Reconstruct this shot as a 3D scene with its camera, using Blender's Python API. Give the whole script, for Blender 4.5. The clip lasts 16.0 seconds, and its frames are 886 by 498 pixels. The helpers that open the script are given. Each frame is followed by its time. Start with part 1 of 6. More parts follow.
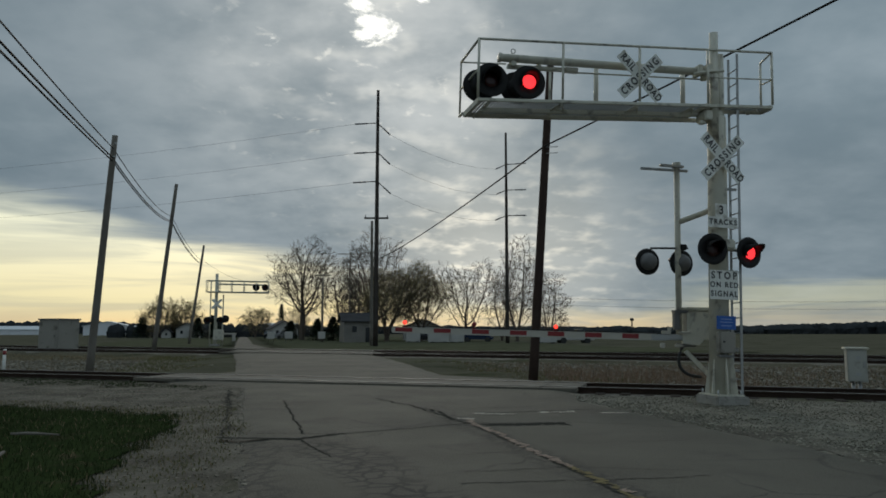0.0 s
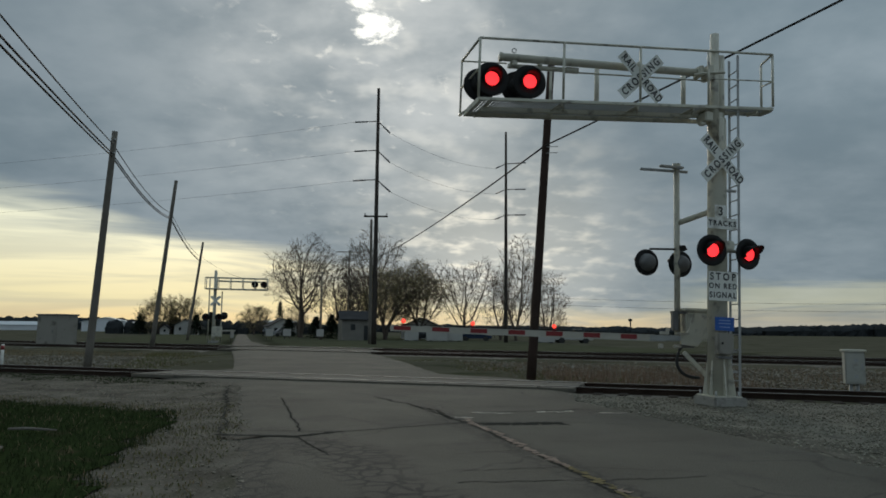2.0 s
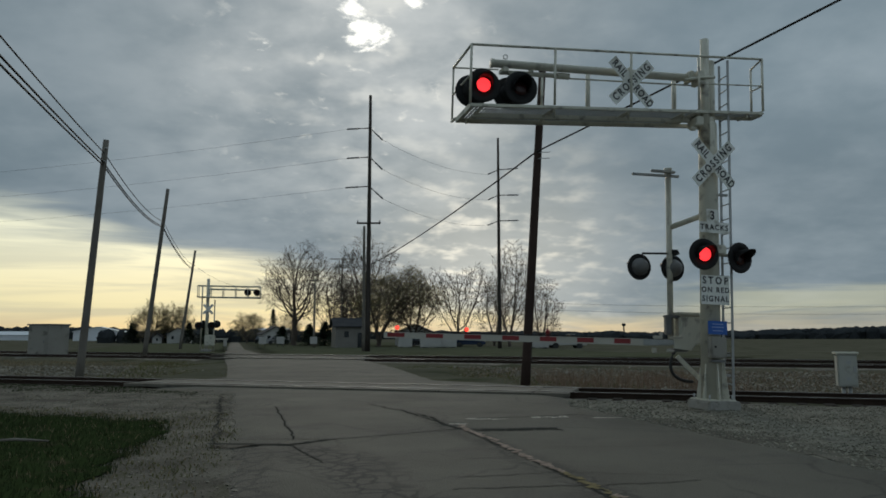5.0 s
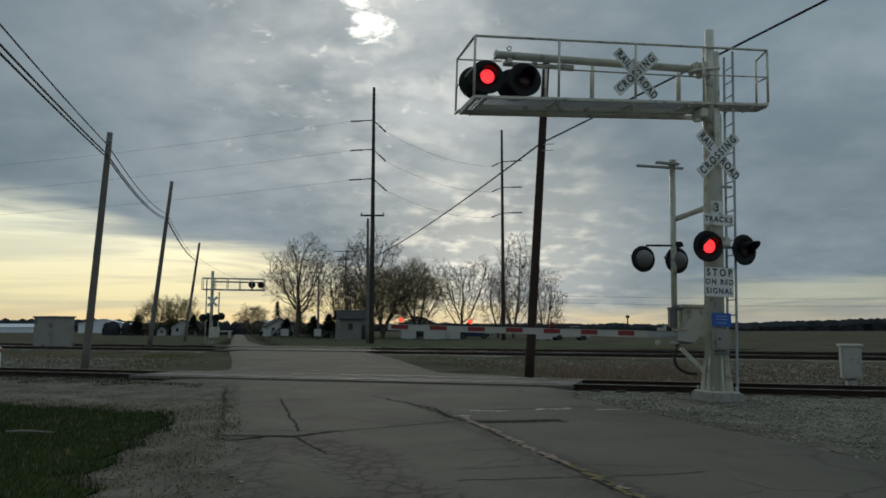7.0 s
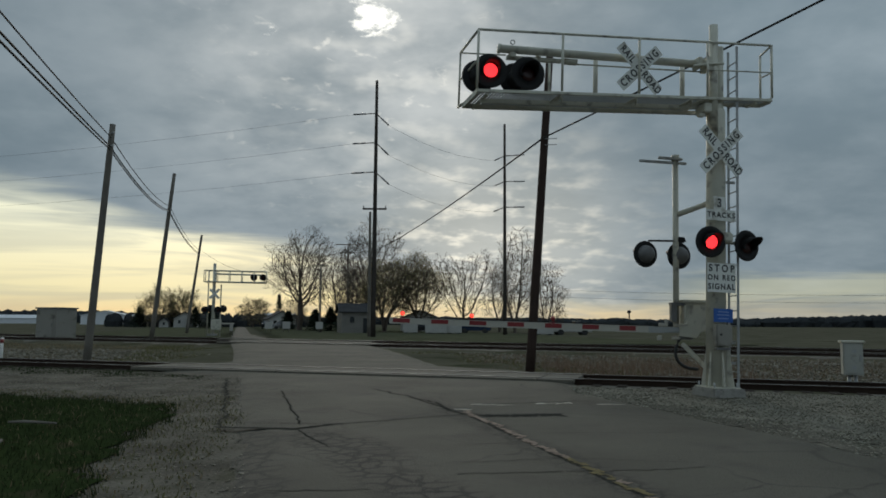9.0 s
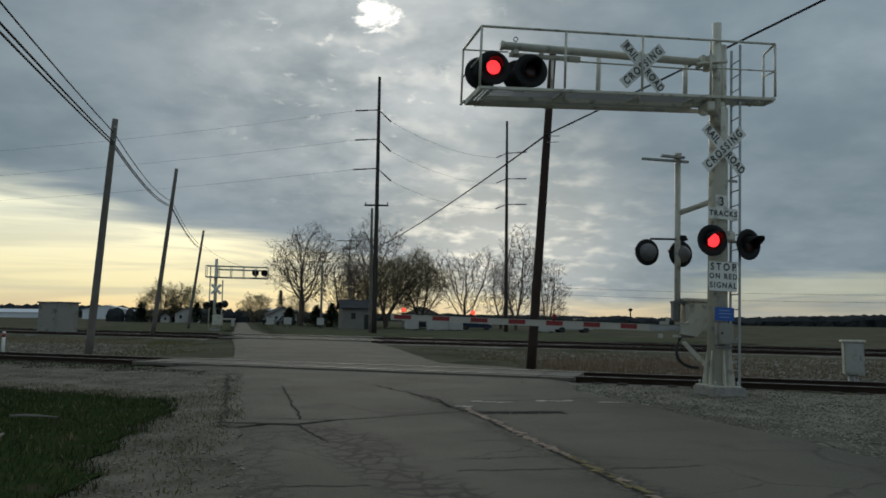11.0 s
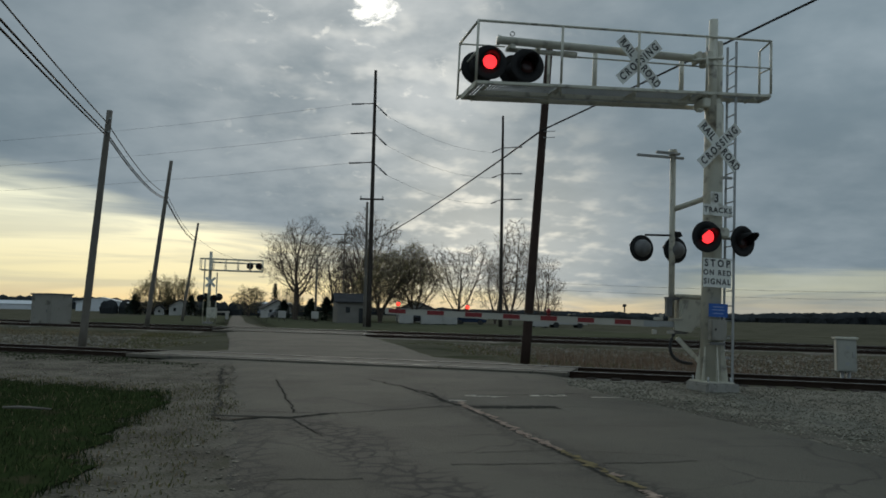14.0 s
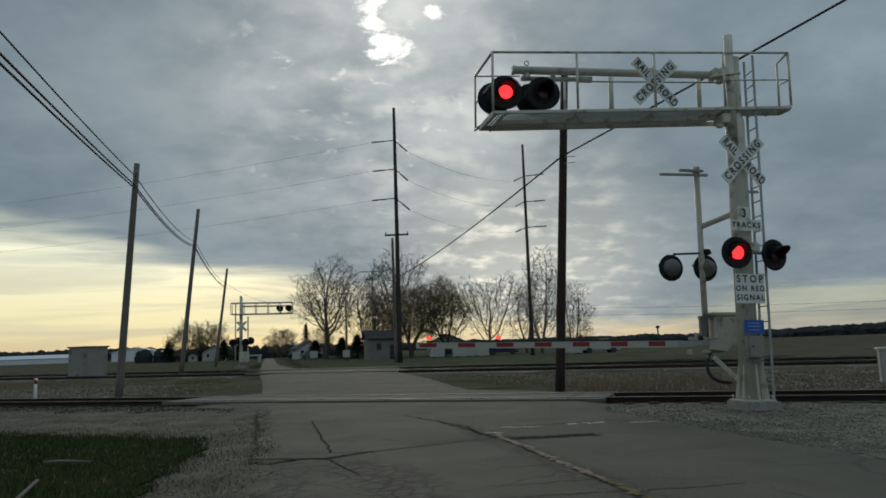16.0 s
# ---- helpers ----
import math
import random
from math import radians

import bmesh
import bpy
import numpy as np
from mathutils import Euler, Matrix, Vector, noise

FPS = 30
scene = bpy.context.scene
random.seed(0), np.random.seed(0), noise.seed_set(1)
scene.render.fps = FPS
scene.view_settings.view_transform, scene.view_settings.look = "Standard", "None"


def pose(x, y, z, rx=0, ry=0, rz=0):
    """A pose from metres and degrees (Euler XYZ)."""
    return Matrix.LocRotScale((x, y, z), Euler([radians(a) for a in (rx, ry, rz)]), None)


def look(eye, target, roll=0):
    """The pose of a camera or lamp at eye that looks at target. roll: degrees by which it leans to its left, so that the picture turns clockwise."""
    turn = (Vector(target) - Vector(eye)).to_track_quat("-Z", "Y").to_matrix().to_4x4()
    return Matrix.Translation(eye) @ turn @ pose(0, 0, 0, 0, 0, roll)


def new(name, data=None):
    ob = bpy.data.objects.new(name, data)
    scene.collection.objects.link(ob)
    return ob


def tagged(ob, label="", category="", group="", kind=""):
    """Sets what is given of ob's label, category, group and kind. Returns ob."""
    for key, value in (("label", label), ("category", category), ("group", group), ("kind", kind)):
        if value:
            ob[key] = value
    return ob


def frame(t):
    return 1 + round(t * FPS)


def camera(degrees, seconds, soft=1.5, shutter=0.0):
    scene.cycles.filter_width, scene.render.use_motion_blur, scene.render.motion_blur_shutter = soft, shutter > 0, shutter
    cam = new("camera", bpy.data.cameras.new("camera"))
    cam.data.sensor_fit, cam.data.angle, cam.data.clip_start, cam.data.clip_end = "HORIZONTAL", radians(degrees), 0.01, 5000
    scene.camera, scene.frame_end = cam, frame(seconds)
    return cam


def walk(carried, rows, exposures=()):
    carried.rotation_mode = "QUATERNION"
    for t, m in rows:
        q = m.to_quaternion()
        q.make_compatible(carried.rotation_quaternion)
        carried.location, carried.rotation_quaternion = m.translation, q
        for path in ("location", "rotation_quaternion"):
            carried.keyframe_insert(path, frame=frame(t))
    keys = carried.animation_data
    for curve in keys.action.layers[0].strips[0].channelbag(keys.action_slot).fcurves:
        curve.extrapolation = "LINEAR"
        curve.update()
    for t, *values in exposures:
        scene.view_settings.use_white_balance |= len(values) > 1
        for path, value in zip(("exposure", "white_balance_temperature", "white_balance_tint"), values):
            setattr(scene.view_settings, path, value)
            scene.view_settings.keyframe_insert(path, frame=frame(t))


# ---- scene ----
cam = camera(62.6, 16.0, soft=1.7)
EYE = 1.4
# seconds, yaw, pitch, roll of a camera held by hand at one place
ROWS = [
    (0, 0.01, 6.40, -0.00),
    (0.5, 0.06, 6.46, -0.39),
    (1, -0.07, 6.36, -0.38),
    (1.5, 0.24, 6.30, -0.45),
    (2, -0.11, 6.31, -0.50),
    (2.5, 0.23, 6.79, -0.96),
    (3, -0.53, 7.54, -0.41),
    (3.5, -0.44, 7.11, 0.11),
    (4, -0.56, 7.09, 0.17),
    (6.5, -0.53, 6.29, -0.14),
    (7, -0.30, 6.19, 0.05),
    (7.5, -0.36, 5.66, 0.04),
    (8, -0.92, 5.52, -0.13),
    (8.5, -0.36, 5.71, -0.11),
    (11, -0.09, 5.46, -0.71),
    (11.5, 0.07, 5.08, -0.67),
    (12, 0.09, 5.01, -0.47),
    (12.5, 0.11, 4.89, -0.66),
    (13, 0.11, 5.01, -0.85),
    (13.5, 0.56, 5.24, -1.05),
    (14, -0.52, 5.03, -1.10),
    (14.5, 0.77, 5.65, -0.43),
    (15, 1.84, 6.45, 0.10),
    (15.5, 0.67, 5.78, 0.99),
    (16, 1.91, 7.57, 1.99),
]
walk(cam, [(t, pose(0, 0, EYE, 90 + pitch, roll, yaw)) for t, yaw, pitch, roll in ROWS], [(0.0, 0.06), (8.5, 0.08), (11.0, 0.13), (16.0, 0.1)])

# ---- sky and sun ----
SUN_DIR = Vector((-0.088, 0.925, 0.37)).normalized()


def make_sky():
    world = bpy.data.worlds.new("sky")
    scene.world = world
    world.use_nodes = True
    nt = world.node_tree
    N, L = nt.nodes, nt.links
    bg = N["Background"]
    tc = N.new("ShaderNodeTexCoord")
    sep = N.new("ShaderNodeSeparateXYZ")
    L.new(tc.outputs["Generated"], sep.inputs[0])

    def math_node(op, a, b=None, c=None, clamp=False):
        n = N.new("ShaderNodeMath")
        n.operation, n.use_clamp = op, clamp
        for i, v in enumerate((a, b, c)):
            if v is None:
                continue
            if isinstance(v, (int, float)):
                n.inputs[i].default_value = v
            else:
                L.new(v, n.inputs[i])
        return n.outputs[0]

    def step(v, a, b):
        n = N.new("ShaderNodeMapRange")
        n.interpolation_type = "SMOOTHSTEP"
        L.new(v, n.inputs[0])
        for i, k in ((1, a), (2, b)):
            if isinstance(k, (int, float)):
                n.inputs[i].default_value = k
            else:
                L.new(k, n.inputs[i])
        return n.outputs[0]

    def mix(f, a, b, how="MIX"):
        n = N.new("ShaderNodeMix")
        n.data_type, n.blend_type = "RGBA", how
        for i, v in ((0, f), (6, a), (7, b)):
            if isinstance(v, tuple):
                n.inputs[i].default_value = (*v, 1)
            elif isinstance(v, (int, float)):
                n.inputs[i].default_value = v
            else:
                L.new(v, n.inputs[i])
        return n.outputs[2]

    def glow(direction, power):
        n = N.new("ShaderNodeVectorMath")
        n.operation = "DOT_PRODUCT"
        L.new(tc.outputs["Generated"], n.inputs[0])
        n.inputs[1].default_value = Vector(direction).normalized()
        return math_node("POWER", math_node("MAXIMUM", n.outputs[1], 0.0), power)

    x, y, z = sep.outputs
    zz = math_node("ADD", math_node("MAXIMUM", z, 0.0), 0.26)
    flat = N.new("ShaderNodeCombineXYZ")
    L.new(math_node("DIVIDE", x, zz), flat.inputs[0])
    L.new(math_node("DIVIDE", y, zz), flat.inputs[1])

    def cloud_noise(scale, detail, offset, rough=0.55, vector=None, distortion=0.3):
        mp = N.new("ShaderNodeMapping")
        L.new(vector or flat.outputs[0], mp.inputs[0])
        mp.inputs["Location"].default_value = offset
        n = N.new("ShaderNodeTexNoise")
        n.inputs["Scale"].default_value = scale
        n.inputs["Detail"].default_value = detail
        n.inputs["Roughness"].default_value = rough
        n.inputs["Distortion"].default_value = distortion
        L.new(mp.outputs[0], n.inputs["Vector"])
        return n.outputs[0]

    big = cloud_noise(1.5, 4, (3.1, 0.7, 0), 0.5, None, 0.1)
    small = cloud_noise(6.5, 5, (7.7, 2.3, 1), 0.55, None, 0.1)
    tone = math_node("ADD", math_node("MULTIPLY", big, 0.66), math_node("MULTIPLY", small, 0.34))
    thin = step(tone, 0.34, 0.68)
    cloud = mix(thin, (0.152, 0.203, 0.237), (0.236, 0.290, 0.325))
    # the sun behind the overcast: wide glow, and gaps in the cloud near it
    wide = glow((-0.09, 0.92, 0.37), 42)
    cloud = mix(math_node("MULTIPLY", wide, math_node("ADD", 0.15, math_node("MULTIPLY", thin, 0.42))), cloud, (0.95, 0.95, 0.90))
    rag = cloud_noise(13.0, 7, (1.2, 5.5, 0), 0.66)
    gaps = math_node("MAXIMUM", math_node("MAXIMUM", glow((-0.091, 0.915, 0.388), 1900), math_node("MULTIPLY", glow((-0.103, 0.90, 0.432), 1900), 0.95)),
                     math_node("MAXIMUM", math_node("MULTIPLY", glow((-0.229, 0.895, 0.366), 6500), 0.58), math_node("MULTIPLY", glow((-0.03, 0.90, 0.43), 6000), 0.72)))
    gaps = step(math_node("ADD", gaps, math_node("MULTIPLY", math_node("MULTIPLY", math_node("SUBTRACT", rag, 0.5), 2.6), step(gaps, 0.0, 0.22))), 0.52, 1.0)
    # ragged bright edges of cloud down towards the horizon below the sun
    rim = step(cloud_noise(8.0, 3, (4.4, 0.3, 0), 0.5, None, 0.0), 0.46, 0.74)
    band = math_node("MULTIPLY", math_node("MAXIMUM", glow((-0.075, 0.93, 0.36), 110), glow((0.06, 0.98, 0.12), 200)), rim)
    cloud = mix(math_node("MULTIPLY", band, 0.5), cloud, (0.95, 0.94, 0.86))
    # small thin places scattered round the sun
    specks = math_node("MULTIPLY", step(cloud_noise(15.0, 4, (2.7, 8.1, 0), 0.6), 0.58, 0.74), glow((-0.09, 0.92, 0.34), 70))
    cloud = mix(math_node("MULTIPLY", specks, 0.55), cloud, (0.97, 0.95, 0.86))
    cloud = mix(gaps, cloud, (1.35, 1.33, 1.22))
    low_sun = math_node("MULTIPLY", math_node("MAXIMUM", glow((0.05, 0.985, 0.09), 120), math_node("MULTIPLY", glow((0.13, 0.98, 0.10), 140), 0.8)), math_node("MULTIPLY_ADD", rim, 0.55, 0.36))
    cloud = mix(low_sun, cloud, (0.98, 0.93, 0.78))
    # clear strip under the cloud's edge, with the evening sky in it
    air = N.new("ShaderNodeTexSky")
    air.sky_type, air.sun_disc = "NISHITA", False
    air.sun_elevation, air.sun_rotation = math.asin(SUN_DIR.z), math.atan2(SUN_DIR.x, SUN_DIR.y)
    air.dust_density = 4.0
    clear = mix(1.0, air.outputs[0], (0.055, 0.055, 0.055), "MULTIPLY")
    low = mix(step(z, 0.0, 0.04), (0.93, 0.70, 0.36), mix(step(z, 0.02, 0.16), (0.86, 0.78, 0.46), (0.92, 0.94, 0.72)))
    clear = mix(0.88, clear, low)
    streak_space = N.new("ShaderNodeCombineXYZ")
    L.new(math_node("MULTIPLY", x, 2.2), streak_space.inputs[0])
    L.new(math_node("MULTIPLY", z, 22.0), streak_space.inputs[1])
    streaks = cloud_noise(1.6, 5, (0.4, 2.2, 0), 0.55, streak_space.outputs[0], 0.6)
    edge = math_node("ADD", math_node("MAXIMUM", math_node("MULTIPLY_ADD", x, -0.20, 0.068), 0.044), math_node("MULTIPLY", math_node("SUBTRACT", streaks, 0.5), 0.07))
    strip = math_node("SUBTRACT", 1.0, step(math_node("SUBTRACT", z, edge), -0.048, 0.004))
    toward = step(y, -0.2, 0.6)
    veil = math_node("MULTIPLY_ADD", step(streaks, 0.38, 0.60), 0.30, 0.70)
    strip = math_node("MULTIPLY", math_node("MULTIPLY", strip, toward), veil)
    strip = math_node("MULTIPLY", strip, math_node("MULTIPLY_ADD", step(x, -0.1, 0.35), -0.4, 1.0))
    # a second thin break low down, farther along the horizon
    shelf = math_node("ADD", z, math_node("MULTIPLY", math_node("SUBTRACT", streaks, 0.5), 0.05))
    break_band = math_node("MULTIPLY", math_node("MULTIPLY", step(shelf, 0.026, 0.046), math_node("SUBTRACT", 1.0, step(shelf, 0.052, 0.068))), step(x, 0.26, 0.42))
    break_band = math_node("MULTIPLY", math_node("MULTIPLY", break_band, toward), 0.34)
    # an overcast sky is brighter overhead than low down
    high = math_node("ADD", math_node("MULTIPLY_ADD", step(z, 0.42, 0.95), 0.7, 1.0), math_node("MULTIPLY", math_node("MULTIPLY", step(x, 0.12, 0.42), step(z, 0.16, 0.34)), 0.16))
    up = N.new("ShaderNodeVectorMath")
    up.operation = "SCALE"
    L.new(cloud, up.inputs[0])
    L.new(high, up.inputs["Scale"])
    L.new(mix(break_band, mix(strip, up.outputs[0], clear), (0.78, 0.75, 0.48)), bg.inputs[0])
    bg.inputs[1].default_value = 1.0


make_sky()
sun = new("sun", bpy.data.lights.new("sun", "SUN"))
sun.data.energy, sun.data.angle, sun.data.color = 0.5, radians(14), (1.0, 0.9, 0.76)
sun.matrix_world = look(SUN_DIR * 100, (0, 0, 0))

# ---- materials ----


def surface(name, dark, light, scale=3.0, rough=0.7, metal=0.0, bump=0.2, fine=40.0, spread=0.35, rust=None, per_piece=0.0, gloss=0.5):
    """Two scales of noise between two tones, a fine relief, and stains of a third tone."""
    m = bpy.data.materials.new(name)
    m.use_nodes = True
    nt = m.node_tree
    N, L = nt.nodes, nt.links
    b = N["Principled BSDF"]
    tc = N.new("ShaderNodeTexCoord")
    geo = N.new("ShaderNodeNewGeometry")

    def noise_node(s, detail, source):
        n = N.new("ShaderNodeTexNoise")
        n.inputs["Scale"].default_value, n.inputs["Detail"].default_value = s, detail
        L.new(source, n.inputs["Vector"])
        return n

    where = geo.outputs["Position"]
    coarse = noise_node(scale, 4, where)
    grain = noise_node(fine, 3, where)
    ramp = N.new("ShaderNodeMapRange")
    ramp.inputs[1].default_value, ramp.inputs[2].default_value = 0.5 - spread, 0.5 + spread
    both = N.new("ShaderNodeMath")
    both.operation = "MULTIPLY_ADD"
    L.new(grain.outputs[0], both.inputs[0])
    both.inputs[1].default_value = 0.35
    half = N.new("ShaderNodeMath")
    half.operation = "MULTIPLY"
    L.new(coarse.outputs[0], half.inputs[0])
    half.inputs[1].default_value = 0.65
    L.new(half.outputs[0], both.inputs[2])
    L.new(both.outputs[0], ramp.inputs[0])
    mix = N.new("ShaderNodeMix")
    mix.data_type = "RGBA"
    mix.inputs[6].default_value, mix.inputs[7].default_value = (*dark, 1), (*light, 1)
    L.new(ramp.outputs[0], mix.inputs[0])
    out = mix.outputs[2]
    if per_piece:
        pick = N.new("ShaderNodeHueSaturation")
        ma = N.new("ShaderNodeMath")
        ma.operation = "MULTIPLY_ADD"
        L.new(geo.outputs["Random Per Island"], ma.inputs[0])
        ma.inputs[1].default_value, ma.inputs[2].default_value = per_piece * 2, 1 - per_piece
        L.new(ma.outputs[0], pick.inputs["Value"])
        L.new(out, pick.inputs["Color"])
        out = pick.outputs[0]
    if rust:
        stain = noise_node(scale * 1.7, 6, where)
        cut = N.new("ShaderNodeMapRange")
        cut.inputs[1].default_value, cut.inputs[2].default_value = 0.56, 0.72
        L.new(stain.outputs[0], cut.inputs[0])
        over = N.new("ShaderNodeMix")
        over.data_type = "RGBA"
        over.inputs[7].default_value = (*rust, 1)
        L.new(cut.outputs[0], over.inputs[0])
        L.new(out, over.inputs[6])
        out = over.outputs[2]
    L.new(out, b.inputs["Base Color"])
    b.inputs["Roughness"].default_value, b.inputs["Metallic"].default_value = rough, metal
    b.inputs["Specular IOR Level"].default_value = gloss if rough < 0.7 else (0.14 if rough < 0.92 else 0.0)
    if bump:
        bn = N.new("ShaderNodeBump")
        bn.inputs["Strength"].default_value, bn.inputs["Distance"].default_value = bump, 0.02
        L.new(grain.outputs[0], bn.inputs["Height"])
        L.new(bn.outputs[0], b.inputs["Normal"])
    return m


def let_light_through(m, share):
    """Thin leaves and blades pass part of the light."""
    nt = m.node_tree
    N, L = nt.nodes, nt.links
    b = N["Principled BSDF"]
    t = N.new("ShaderNodeBsdfTranslucent")
    L.new(b.inputs["Base Color"].links[0].from_socket, t.inputs["Color"])
    mix = N.new("ShaderNodeMixShader")
    mix.inputs[0].default_value = share
    L.new(b.outputs[0], mix.inputs[1])
    L.new(t.outputs[0], mix.inputs[2])
    L.new(mix.outputs[0], N["Material Output"].inputs[0])
    return m


def glowing(name, colour, strength):
    m = bpy.data.materials.new(name)
    m.use_nodes = True
    b = m.node_tree.nodes["Principled BSDF"]
    b.inputs["Base Color"].default_value = (*colour, 1)
    b.inputs["Emission Color"].default_value = (*colour, 1)
    b.inputs["Emission Strength"].default_value = strength
    b.inputs["Roughness"].default_value = 0.3
    return m


SILVER = surface("aluminium_paint", (0.479, 0.467, 0.395), (0.682, 0.661, 0.559), 2.5, 0.5, 0.15, 0.1, 60, 0.3, (0.24, 0.22, 0.19))
GALV = surface("galvanised_steel", (0.30, 0.31, 0.31), (0.48, 0.49, 0.49), 5, 0.45, 0.45, 0.1, 80)
PLAIN_BLACK = surface("black_enamel", (0.014, 0.014, 0.015), (0.024, 0.024, 0.024), 4, 0.6, 0, 0.05, gloss=0.25)
BACK_GREY = surface("cast_housing", (0.13, 0.13, 0.13), (0.20, 0.20, 0.20), 6, 0.5, 0.2, 0.1)
SIGN_WHITE = surface("sign_sheeting", (0.76, 0.77, 0.73), (0.84, 0.84, 0.80), 3, 0.5, 0, 0.03, 50, 0.3, (0.42, 0.40, 0.34))
SIGN_BLACK = surface("sign_lettering", (0.018, 0.018, 0.018), (0.03, 0.03, 0.03), 8, 0.6, 0, 0)
SIGN_BLUE = surface("blue_sheeting", (0.02, 0.09, 0.36), (0.03, 0.13, 0.46), 8, 0.45, 0, 0.02)
BLUE_PRINT = surface("pale_print", (0.25, 0.35, 0.6), (0.3, 0.4, 0.65), 8, 0.5, 0, 0)
LENS_DARK = surface("unlit_red_lens", (0.03, 0.006, 0.006), (0.05, 0.01, 0.01), 8, 0.25, 0, 0.1, 120)
LAMP_RED = glowing("lit_red_lamp", (1.0, 0.034, 0.040), 1.6)
LAMP_SMALL = glowing("lit_gate_lamp", (1.0, 0.05, 0.03), 2.2)
GATE_RED = surface("red_reflective_stripe", (0.21, 0.022, 0.024), (0.30, 0.034, 0.036), 6, 0.45, 0, 0.05)
GATE_WHITE = surface("white_reflective_stripe", (0.430, 0.410, 0.354), (0.534, 0.508, 0.443), 6, 0.45, 0, 0.05)
RUBBER = surface("black_rubber_hose", (0.015, 0.015, 0.015), (0.03, 0.03, 0.03), 10, 0.6)
CONCRETE = surface("concrete", (0.24, 0.23, 0.21), (0.38, 0.37, 0.34), 4, 0.9, 0, 0.4, 45, 0.3, (0.17, 0.16, 0.14))
OLD_POLE = surface("weathered_pole_wood", (0.12, 0.108, 0.094), (0.24, 0.22, 0.19), 2.2, 0.9, 0, 0.5, 35)
DARK_POLE = surface("creosoted_pole_wood", (0.035, 0.024, 0.02), (0.075, 0.05, 0.042), 2.2, 0.85, 0, 0.5, 35)
TALL_POLE = surface("tall_pole_wood", (0.045, 0.038, 0.034), (0.085, 0.073, 0.065), 1.5, 0.85, 0, 0.5, 30)
WIRE = surface("dark_cable", (0.02, 0.02, 0.02), (0.035, 0.035, 0.035), 3, 0.7, 0, 0)
INSULATOR = surface("grey_insulator", (0.10, 0.10, 0.11), (0.16, 0.16, 0.17), 4, 0.4, 0, 0)
RAIL_SIDE = surface("rusty_rail", (0.031, 0.022, 0.018), (0.070, 0.048, 0.036), 3, 0.85, 0.2, 0.3)
RAIL_TOP = surface("worn_rail_head", (0.304, 0.296, 0.280), (0.416, 0.408, 0.392), 3, 0.55, 0.6, 0.03)
TIE_WOOD = surface("tarred_tie", (0.042, 0.035, 0.031), (0.098, 0.084, 0.073), 3, 0.95, 0, 0.6)
BALLAST = surface("ballast", (0.079, 0.072, 0.059), (0.210, 0.193, 0.162), 1.2, 0.9, 0, 1.0, 16, 0.25)
BARK = surface("bark", (0.085, 0.07, 0.06), (0.16, 0.132, 0.11), 3, 0.95, 0, 0.4)
DULL_GRASS = surface("dull_grass", (0.081, 0.088, 0.038), (0.149, 0.149, 0.070), 1.0, 0.95, 0, 0, 8, 0.3, None, 0.3)
BUDS = surface("spring_buds", (0.17, 0.145, 0.07), (0.28, 0.235, 0.115), 1.2, 0.8, 0, 0, 20, 0.3, None, 0.3)
HUT_GREY = surface("hut_paint", (0.239, 0.229, 0.201), (0.330, 0.315, 0.279), 0.9, 0.6, 0.1, 0.05, 12, 0.3, (0.11, 0.10, 0.085))
CASE_GREY = surface("cabinet_paint", (0.35, 0.355, 0.32), (0.45, 0.455, 0.41), 2.0, 0.5, 0.1, 0.05, 30, 0.3, (0.22, 0.21, 0.18))
EVERGREEN = surface("conifer_needles", (0.012, 0.02, 0.012), (0.03, 0.045, 0.025), 1.5, 0.85, 0, 0)
# the blue tint of distance haze is mixed into this colour
HAZED_WOODS = surface("far_woods", (0.026, 0.030, 0.034), (0.058, 0.062, 0.064), 0.15, 0.95, 0, 0, 1.5)
BARN_WHITE = surface("white_metal_siding", (0.70, 0.73, 0.77), (0.80, 0.82, 0.85), 0.6, 0.5, 0.1, 0.05, 6)
HOUSE_WALL = surface("clapboard", (0.40, 0.39, 0.37), (0.55, 0.54, 0.51), 0.8, 0.8, 0, 0.1, 8)
DULL_WALL = surface("weathered_boards", (0.16, 0.15, 0.135), (0.28, 0.265, 0.24), 0.8, 0.9, 0, 0.3, 8)
ROOF_DARK = surface("asphalt_shingle", (0.035, 0.035, 0.038), (0.07, 0.07, 0.072), 1.0, 0.9, 0, 0.3, 10)
ROOF_PALE = surface("pale_metal_roof", (0.60, 0.63, 0.67), (0.72, 0.75, 0.78), 0.5, 0.4, 0.2, 0.05, 6)
PANE = surface("dark_window_glass", (0.015, 0.018, 0.02), (0.025, 0.028, 0.03), 3, 0.12, 0, 0)
CAR_PAINT = surface("car_paint", (0.30, 0.31, 0.33), (0.36, 0.37, 0.39), 2, 0.25, 0.3, 0)
DARK_PAINT = surface("dark_car_paint", (0.02, 0.022, 0.026), (0.035, 0.037, 0.042), 2, 0.25, 0.3, 0)
BLUE_PAINT = surface("blue_car_paint", (0.02, 0.035, 0.07), (0.03, 0.05, 0.10), 2, 0.25, 0.3, 0)
ROAD_WHITE = surface("worn_white_paint", (0.261, 0.243, 0.205), (0.652, 0.610, 0.522), 7, 0.95, 0, 0.3, 50, 0.2)
ROAD_YELLOW = surface("worn_yellow_paint", (0.11, 0.098, 0.072), (0.28, 0.225, 0.115), 5, 0.95, 0, 0.3, 45, 0.2)
ROAD_PINK = surface("faded_line_paint", (0.17, 0.13, 0.105), (0.47, 0.37, 0.30), 6, 0.95, 0, 0.3, 45, 0.2)
